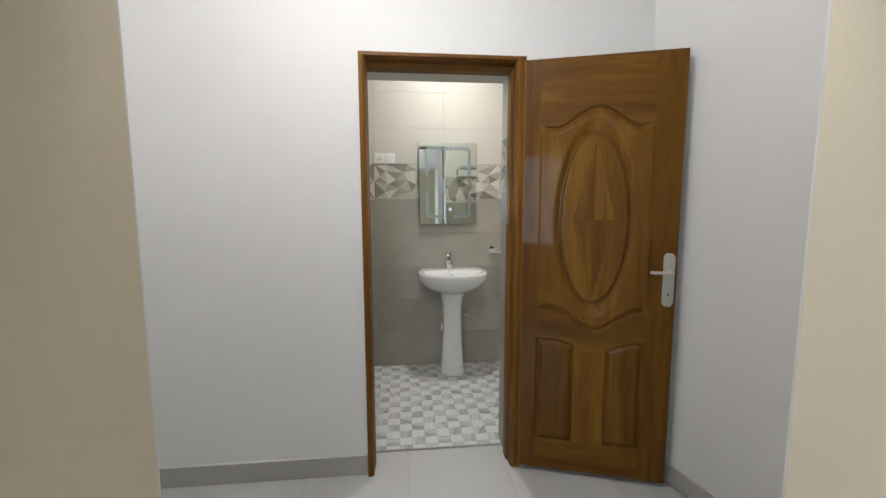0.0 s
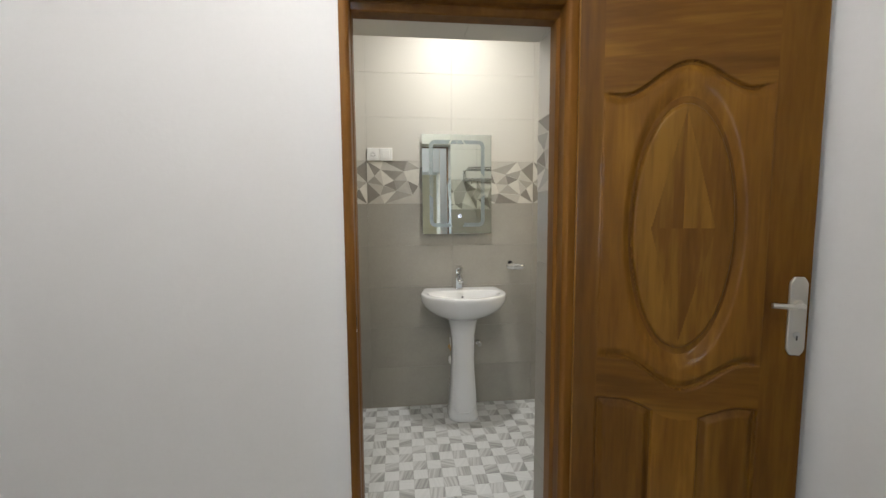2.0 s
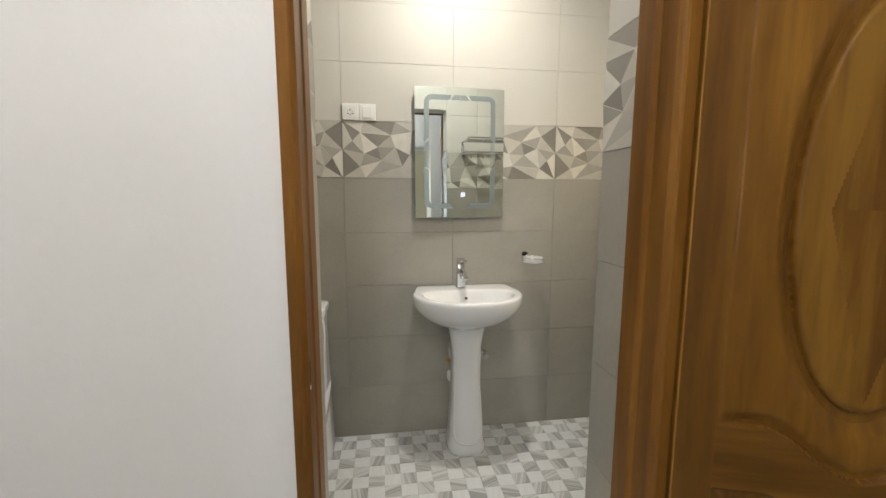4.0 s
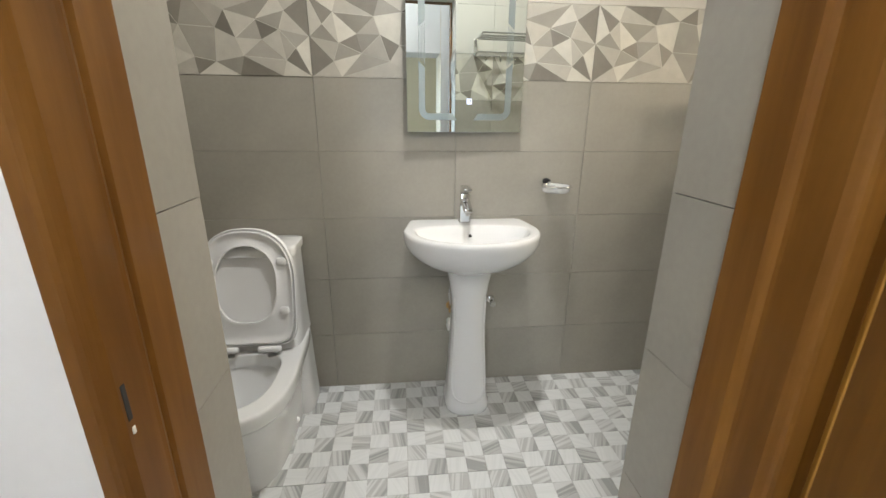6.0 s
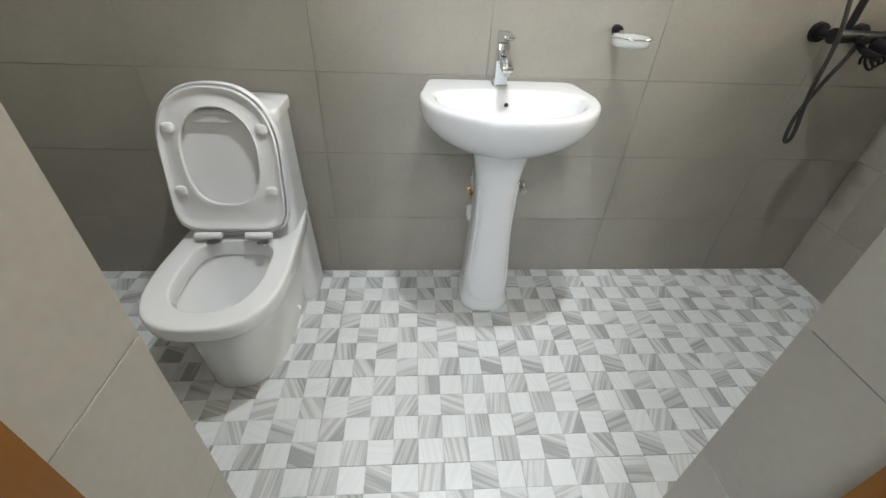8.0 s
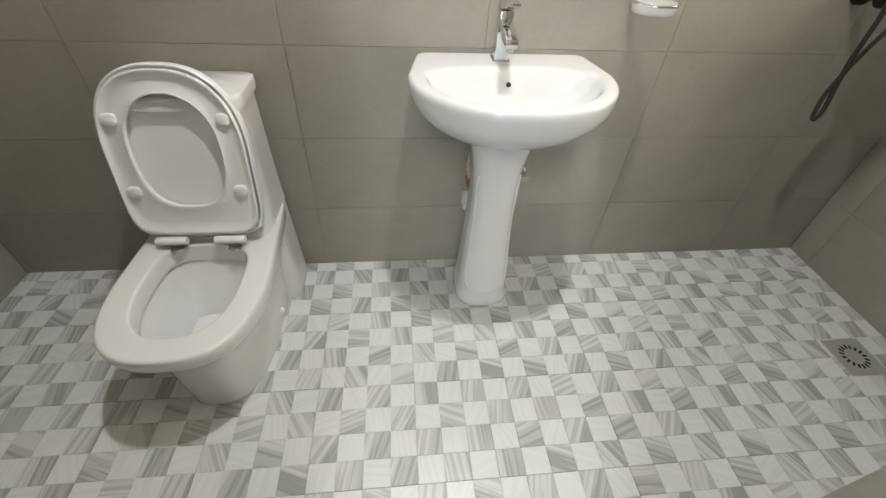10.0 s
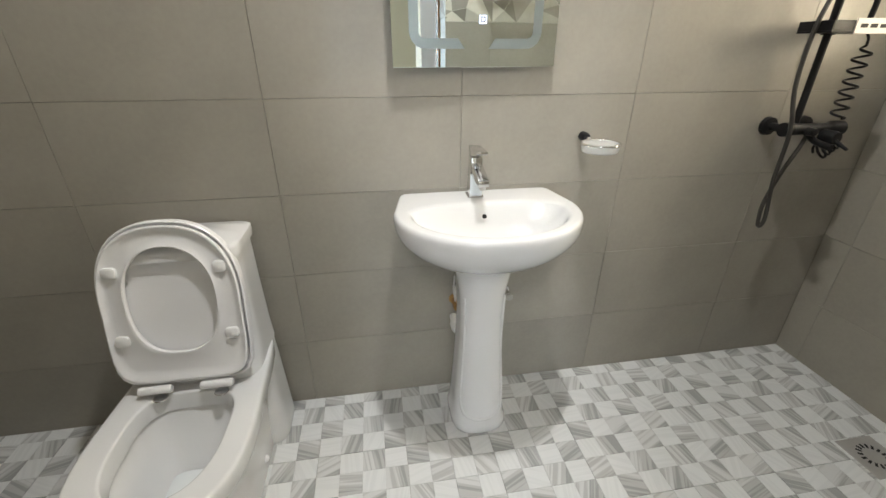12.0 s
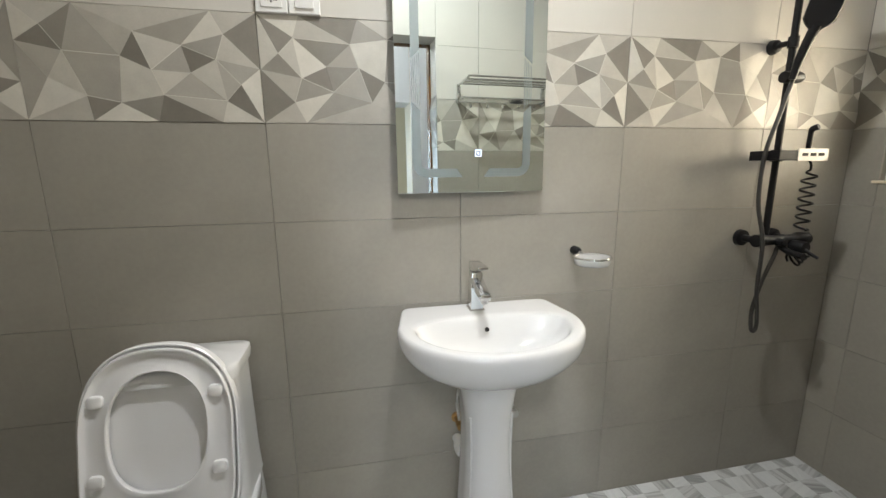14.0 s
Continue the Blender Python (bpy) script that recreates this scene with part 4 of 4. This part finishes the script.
for d, w, th in ((-0.012, 0.013, 0.010), (0.004, 0.032, 0.011), (0.020, 0.044, 0.011), (0.11, 0.047, 0.010), (0.20, 0.046, 0.009), (0.212, 0.040, 0.007)):
    R.append([_c0 + _ax * d + _wx * (w * sx) + _nx * (th * sy) for sx, sy in ((-1, -0.6), (-0.9, -1), (0.9, -1), (1, -0.6), (1, 0.6), (0.9, 1), (-0.9, 1), (-1, 0.6))])
part("spray_head", loft(R), BLACK, hand_shower, smooth=35)
part("shower_hose", tube(smooth_path([(-0.022, -0.110, 0.575), (-0.060, -0.112, 0.45), (-0.094, -0.110, 0.318), (-0.087, -0.105, 0.15), (-0.066, -0.125, 0.0), (-0.038, -0.105, -0.18), (-0.010, -0.098, -0.30), (-0.003, -0.095, -0.348), (-0.014, -0.094, -0.366), (-0.026, -0.093, -0.345), (-0.028, -0.09, -0.27), (0.002, -0.088, -0.16), (0.036, -0.09, -0.07), (0.05, -0.09, -0.02)], 10), 0.0072, 12), BLACK_HOSE, shower, smooth=70)
part("coil_hose", tube([(0.128 + 0.024 * math.cos(k * 0.42) * min(1, k / 12), -0.105 + 0.020 * math.sin(k * 0.42) * min(1, k / 12), 0.27 - 0.235 * k / 105) for k in range(106)], 0.0042, 7), BLACK, shower, smooth=70)
part("hose_tail", tube(smooth_path([(0.115, -0.105, 0.300), (0.122, -0.108, 0.285), (0.128, -0.105, 0.27)], 5), 0.0042, 7), BLACK, shower, smooth=70)
part("coil_loop", tube([(0.075 + 0.05 * (k / 40) - 0.02 * math.cos(k * 0.6), -0.13 + 0.018 * math.sin(k * 0.6), -0.075 + 0.04 * k / 40 + 0.022 * math.sin(k * 0.6)) for k in range(41)], 0.0042, 7), BLACK, shower, smooth=70)
part("bidet_spray", tube(smooth_path([(0.105, -0.10, 0.31), (0.102, -0.105, 0.37), (0.096, -0.112, 0.408), (0.10, -0.13, 0.418)], 5), [0.0085] * 10 + [0.011] * 6, 12), BLACK, shower, smooth=50)

# ---- floor drain ----
drain = thing("floor_drain", "square steel floor drain with a ring of slots", "drain", (1.885, 2.840, 0.0))
part("plate", boxes((-0.078, 0.078, -0.078, 0.078, -0.003, 0.0025), bevel=0.001, seg=1), DRAIN_STEEL, drain)
for k in range(16):
    a = 2 * math.pi * k / 16
    bm = boxes((-0.004, 0.004, 0.034, 0.052, 0.0022, 0.0032))
    part("slot", bm, DARK, drain, at=Matrix.Rotation(a, 4, "Z"))

# ---- towel rack on the inner side of the door wall, seen in the mirror ----
rack = thing("towel_rack", "polished steel double towel rack with hooks on the wall", "towel rack", (0.80, DOOR_IN, 1.775))
for x in (0.0, 0.555):
    part("bracket", rounded(slab([(x - 0.012, x + 0.012, 0.0005, 0.014, 0.0), (x - 0.012, x + 0.012, 0.0005, 0.014, 0.06), (x - 0.010, x + 0.010, 0.0005, 0.014, 0.115)]), 0.003), CHROME, rack)
    part("arm", tube([(x, 0.01, 0.105), (x, 0.193, 0.110)], 0.008, 10), CHROME, rack, smooth=50)
    part("lower_arm", tube([(x, 0.01, 0.02), (x, 0.10, 0.02)], 0.007, 10), CHROME, rack, smooth=50)
for y, z in ((0.05, 0.107), (0.10, 0.108), (0.15, 0.109), (0.190, 0.120), (0.190, 0.102), (0.10, 0.02)):
    part("bar", tube([(0.0, y, z), (0.555, y, z)], 0.0055, 10), CHROME, rack, smooth=50)
part("hook_rail", boxes((0.0, 0.555, 0.010, 0.016, 0.008, 0.034), bevel=0.001, seg=1), CHROME, rack)
for k in range(5):
    part("hook", tube(smooth_path([(0.07 + 0.104 * k, 0.014, 0.010), (0.07 + 0.104 * k, 0.018, -0.018), (0.07 + 0.104 * k, 0.034, -0.022), (0.07 + 0.104 * k, 0.040, -0.006)], 5), 0.004, 8), CHROME, rack, smooth=50)

# ---- bathroom window ----
window_1 = thing("window_1", "small bathroom window with cream frame and clear pane", "window", kind="structure")
WX = RIGHT + 0.06
part("window_frame", boxes((WX - 0.03, WX + 0.03, WIN[0], WIN[0] + 0.035, WIN[2], WIN[3]), (WX - 0.03, WX + 0.03, WIN[1] - 0.035, WIN[1], WIN[2], WIN[3]),
                           (WX - 0.03, WX + 0.03, WIN[0] + 0.035, WIN[1] - 0.035, WIN[2], WIN[2] + 0.035), (WX - 0.03, WX + 0.03, WIN[0] + 0.035, WIN[1] - 0.035, WIN[3] - 0.035, WIN[3]), bevel=0.002, seg=1), WHITE_PLASTIC, window_1)
_p = part("pane", boxes((WX - 0.003, WX + 0.003, WIN[0] + 0.033, WIN[1] - 0.033, WIN[2] + 0.033, WIN[3] - 0.033)), GLASS, window_1)
_p.visible_shadow = False
part("window_sill", boxes((RIGHT - 0.006, RIGHT + 0.2, WIN[0] - 0.02, WIN[1] + 0.02, WIN[2] - 0.012, WIN[2] - 0.0005), bevel=0.002, seg=1), CREAM_PAINT, window_1)

# ---- window of the outer room, seen in the mirror ----
window_2 = thing("window_2", "large bright window in the outer room", "window", kind="structure")
part("window_frame", boxes((RW[0], RW[0] + 0.05, ROOM_BACK - 0.12, ROOM_BACK - 0.06, RW[2], RW[3]), (RW[1] - 0.05, RW[1], ROOM_BACK - 0.12, ROOM_BACK - 0.06, RW[2], RW[3]), (RW[0] + 0.05, RW[1] - 0.05, ROOM_BACK - 0.12, ROOM_BACK - 0.06, RW[2], RW[2] + 0.05),
                           (RW[0] + 0.05, RW[1] - 0.05, ROOM_BACK - 0.12, ROOM_BACK - 0.06, RW[3] - 0.05, RW[3]), bevel=0.003, seg=1), WHITE_PLASTIC, window_2)
_p = part("pane", boxes((RW[0] + 0.048, RW[1] - 0.048, ROOM_BACK - 0.094, ROOM_BACK - 0.088, RW[2] + 0.048, RW[3] - 0.048)), GLASS, window_2)
_p.visible_shadow = False

# ---- ceiling lamps ----
for x, y, r, lb in ((0.47, 2.88, 0.065, "small round white ceiling downlight, lit"), (-0.15, 0.76, 0.150, "round white surface-mounted ceiling lamp, lit")):
    t = thing("ceiling_lamp", lb, "lamp", (x, y, CEIL), group="ceiling lamps")
    part("housing", lathe([(r, -0.0005), (r + 0.002, -0.045), (r - 0.004, -0.050), (r - 0.010, -0.046), (r - 0.010, -0.0005)], 40), WHITE_PLASTIC, t, smooth=40)
    part("diffuser", lathe([(0.0001, -0.047), (r - 0.011, -0.044), (r - 0.011, -0.03), (0.0001, -0.03)], 40), LAMP_GLOW, t, "lit white diffuser", smooth=40)


# ---- wall tiles ----
GAP = 0.0013
_tiles = {}
FACETS = dict(a=(0, 0), b=(.24, 0), c=(.50, 0), d=(.80, 0), e=(1, 0), f=(0, .33), g=(.11, .19), h=(.18, .40), i=(.40, .42), j=(.53, .54), k=(.47, .21), l=(.66, .31), m=(.85, .20), n=(.69, .55),
              o=(.81, .43), p=(1, .5), q=(.91, .65), r=(.84, .80), s=(.57, .76), t=(.38, .83), u=(.25, .78), v=(.10, .63), w=(0, 1), x=(.26, 1), y=(.53, 1), z=(.81, 1), A=(1, 1))
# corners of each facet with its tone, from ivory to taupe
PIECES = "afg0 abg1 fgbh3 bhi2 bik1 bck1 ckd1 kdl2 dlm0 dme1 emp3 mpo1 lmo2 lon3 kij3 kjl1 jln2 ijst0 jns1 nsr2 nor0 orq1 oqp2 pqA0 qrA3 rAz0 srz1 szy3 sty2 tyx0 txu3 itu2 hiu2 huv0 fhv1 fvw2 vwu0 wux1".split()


def facet_mesh(w, h, flip, cut):
    rnd = random.Random(5)
    bm, hs = bmesh.new(), {}
    for k, (u, v) in FACETS.items():
        edge = u in (0, 1) or v in (0, 1)
        y = -TH - (0.001 if edge else rnd.choice((-0.003, 0.003, 0.006, 0.008)))
        hs[k] = bm.verts.new(((1 - u if flip else u) * 0.598, y, (v if flip else 1 - v) * 0.298))
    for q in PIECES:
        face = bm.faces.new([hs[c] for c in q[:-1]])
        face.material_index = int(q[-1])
    bmesh.ops.triangulate(bm, faces=[f for f in bm.faces if len(f.verts) > 3])
    bmesh.ops.recalc_face_normals(bm, faces=bm.faces)
    if sum(f.normal.y for f in bm.faces) > 0:
        bmesh.ops.reverse_faces(bm, faces=bm.faces)
    ridges = [e for e in bm.edges if not e.is_boundary and not any(v.is_boundary for v in e.verts) and e.calc_face_angle_signed(0) > 0.01]
    bmesh.ops.bevel(bm, geom=ridges, offset=0.0009, segments=1, affect="EDGES", material=0, clamp_overlap=True)
    rim = [e for e in bm.edges if e.is_boundary]
    out = bmesh.ops.extrude_edge_only(bm, edges=rim)
    for v in out["geom"]:
        if isinstance(v, bmesh.types.BMVert):
            v.co.y = 0.0
    if cut > 1e-4:
        bmesh.ops.bisect_plane(bm, geom=list(bm.verts) + list(bm.edges) + list(bm.faces), plane_co=(cut, 0, 0), plane_no=(-1, 0, 0), clear_outer=True)
        bmesh.ops.translate(bm, vec=(-cut, 0, 0), verts=bm.verts)
    if w < 0.597:
        bmesh.ops.bisect_plane(bm, geom=list(bm.verts) + list(bm.edges) + list(bm.faces), plane_co=(w, 0, 0), plane_no=(1, 0, 0), clear_outer=True)
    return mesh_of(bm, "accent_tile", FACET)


def tile_data(kind, w, h, flip=False, cut=0.0):
    key = (kind, round(w, 3), round(h, 3), flip, round(cut, 3))
    if key not in _tiles:
        if kind == "facet":
            _tiles[key] = facet_mesh(w, h, flip, cut)
        else:
            _tiles[key] = mesh_of(bevelled_slab(w, h, TH, 0.0007), "wall_tile", GREY_TILE if kind == "grey" else PALE_TILE)
    return _tiles[key]


_rt = random.Random(3)


def tile_wall(parent, m, seams, rows, skip=None, flip=False, first_cut=0.0):
    """Tiles between the seams (metres along the wall) and rows of (z0, z1, kind); m carries wall space (x along, -y out) to the world."""
    for n, (a, b) in enumerate(zip(seams, seams[1:])):
        turned = (n % 2 == 0) != flip
        for z0, z1, kind in rows:
            if skip and skip(a, b, z0, z1):
                continue
            cut = first_cut if a == seams[0] else 0.0
            ob = new("accent_tile" if kind == "facet" else "wall_tile", tile_data(kind, b - a - GAP, z1 - z0 - GAP, turned and kind == "facet", cut))
            ob.parent = parent
            ob.matrix_basis = m @ pose(a + GAP / 2, _rt.uniform(-0.0004, 0.0004), z0 + GAP / 2, _rt.uniform(-0.06, 0.06), 0, _rt.uniform(-0.06, 0.06))


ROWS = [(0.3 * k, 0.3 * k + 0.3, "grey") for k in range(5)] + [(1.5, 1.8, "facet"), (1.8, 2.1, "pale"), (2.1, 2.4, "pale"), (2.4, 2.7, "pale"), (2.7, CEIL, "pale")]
tile_wall(wall_back, pose(0, BACK + TH, 0), [LEFT, LEFT + 0.016, -0.75, -0.15, 0.45, 1.05, 1.65, RIGHT], ROWS, flip=True)
tile_wall(wall_left, pose(LEFT - TH, DOOR_IN, 0, 0, 0, 90), [0.0, BACK - 0.6 - DOOR_IN, BACK - DOOR_IN], ROWS)
_wy = lambda a, b, z0, z1: not (BACK - a <= WIN[0] or BACK - b >= WIN[1] or z1 <= WIN[2] or z0 >= WIN[3])
_rs = [0.0, BACK - WIN[1], 0.6, BACK - WIN[0], BACK - DOOR_IN]
tile_wall(wall_right, pose(RIGHT + TH, BACK, 0, 0, 0, -90), _rs, ROWS, skip=_wy)
for a, b in zip(_rs[1:3], _rs[2:4]):
    tile_wall(wall_right, pose(RIGHT + TH, BACK, 0, 0, 0, -90), [a, b], [(1.2, WIN[2] - 0.013, "grey"), (WIN[3], 2.1, "pale")])
# inner face of the door wall, mirrored along x
_dl, _dr = RIGHT - OPEN_R, RIGHT - OPEN_L
tile_wall(wall_door, pose(RIGHT, DOOR_IN - TH, 0, 0, 0, 180), [0.0, 0.56, 1.16, _dl], ROWS, flip=True)
tile_wall(wall_door, pose(RIGHT, DOOR_IN - TH, 0, 0, 0, 180), [_dr, _dr + 0.6, _dr + 1.2, RIGHT - LEFT], ROWS)
tile_wall(wall_door, pose(RIGHT, DOOR_IN - TH, 0, 0, 0, 180), [_dl, _dl + 0.39, _dr], [(OPEN_T, 2.4, "pale"), (2.4, 2.7, "pale"), (2.7, CEIL, "pale")])
# reveals and soffit of the doorway
RROWS = [(0.0, 0.0235, "grey")] + [(0.0235 + 0.3 * k, 0.3235 + 0.3 * k, "grey") for k in range(5)] + [(1.5235, 1.8235, "facet"), (1.8235, OPEN_T, "pale")]
tile_wall(wall_door, pose(OPEN_L - TH, 2.089, 0, 0, 0, 90), [0.0, DOOR_IN - 2.089], RROWS, first_cut=0.30)
tile_wall(wall_door, pose(OPEN_R + TH, DOOR_IN, 0, 0, 0, -90), [0.0, DOOR_IN - 2.089], RROWS, first_cut=0.12)
for x0, x1 in ((OPEN_L, 0.34), (0.34, OPEN_R)):
    ob = new("wall_tile", tile_data("pale", x1 - x0 - GAP, DOOR_IN - 2.089 - GAP))
    ob.parent, ob.matrix_basis = wall_door, pose(x0 + GAP / 2, DOOR_IN - 0.001, OPEN_T + TH, 90, 0, 0)

# ---- bathroom floor tiles: squares of a mosaic pattern, sixteen to a tile ----
PITCH, SQ = 0.3175, 0.079375


def mosaic_tile(seed):
    rnd = random.Random(seed)
    bm = bmesh.new()
    uvl = bm.loops.layers.uv.new("UVMap")
    for i in range(4):
        for j in range(4):
            g = 0.00012
            x0, x1, y0, y1 = i * SQ + (0.0008 if i == 0 else g), (i + 1) * SQ - (0.0008 if i == 3 else g), j * SQ + (0.0008 if j == 0 else g), (j + 1) * SQ - (0.0008 if j == 3 else g)
            z, b = rnd.uniform(-0.0002, 0.0002), 0.0003
            lo = [bm.verts.new((x, y, -0.004)) for x, y in ((x0, y0), (x1, y0), (x1, y1), (x0, y1))]
            hi = [bm.verts.new((x, y, z)) for x, y in ((x0 + b, y0 + b), (x1 - b, y0 + b), (x1 - b, y1 - b), (x0 + b, y1 - b))]
            fs = [bm.faces.new((lo[k], lo[(k + 1) % 4], hi[(k + 1) % 4], hi[k])) for k in range(4)] + [bm.faces.new(hi)]
            for f in fs:
                f.material_index = (i + j) % 2
                for lp in f.loops:
                    lp[uvl].uv = ((lp.vert.co.x - i * SQ) / SQ, (lp.vert.co.y - j * SQ) / SQ)
    return mesh_of(bm, "floor_tile", [SQUARE_WHITE, SQUARE_GREY])


_mos = {}


def mosaic_cut(seed, x0, x1, y0, y1):
    """The tile trimmed to the room's edges, in its own space."""
    key = (seed, round(x0, 3), round(x1, 3), round(y0, 3), round(y1, 3))
    if key not in _mos:
        me = mosaic_tile(seed)
        if x0 > 0 or y0 > 0 or x1 < PITCH or y1 < PITCH:
            bm = bmesh.new()
            bm.from_mesh(me)
            for co, no in (((x0, 0, 0), (-1, 0, 0)), ((x1, 0, 0), (1, 0, 0)), ((0, y0, 0), (0, -1, 0)), ((0, y1, 0), (0, 1, 0))):
                bmesh.ops.bisect_plane(bm, geom=list(bm.verts) + list(bm.edges) + list(bm.faces), plane_co=co, plane_no=no, clear_outer=True)
            bm.to_mesh(me)
            bm.free()
        _mos[key] = me
    return _mos[key]


for i in range(-5, 7):
    for j in range(-2, 4):
        gx, gy = 0.2045 + i * PITCH, 2.527 + j * PITCH
        x0, x1, y0, y1 = max(0, LEFT - gx), min(PITCH, RIGHT - gx), max(0, 2.1685 - gy), min(PITCH, BACK - gy)
        if x1 - x0 < 0.01 or y1 - y0 < 0.01:
            continue
        ob = new("floor_tile", mosaic_cut((i * 3 + j) % 4, x0, x1, y0, y1))
        ob.parent, ob.matrix_basis = floor_bath, pose(gx, gy, _rt.uniform(-0.0004, 0.0004))

# ---- hall floor tiles ----
HP = 0.548
for i in range(-4, 4):
    for j in range(-10, 0):
        gx, gy = 0.092 + i * HP, 2.1665 + j * HP
        x1 = min(HP, HALL_R + 0.3 - gx)
        ob = new("hall_tile", mesh_of(boxes((0.001, x1 - 0.001, 0.001, HP - 0.001, -0.004, 0.0), bevel=0.0008, seg=1), "hall_tile", HALL_TILE) if (i == -4 and j == -10) or x1 < HP else _hall)
        if i == -4 and j == -10:
            _hall = ob.data
        ob.parent, ob.matrix_basis = floor_hall, pose(gx, gy, -0.012)
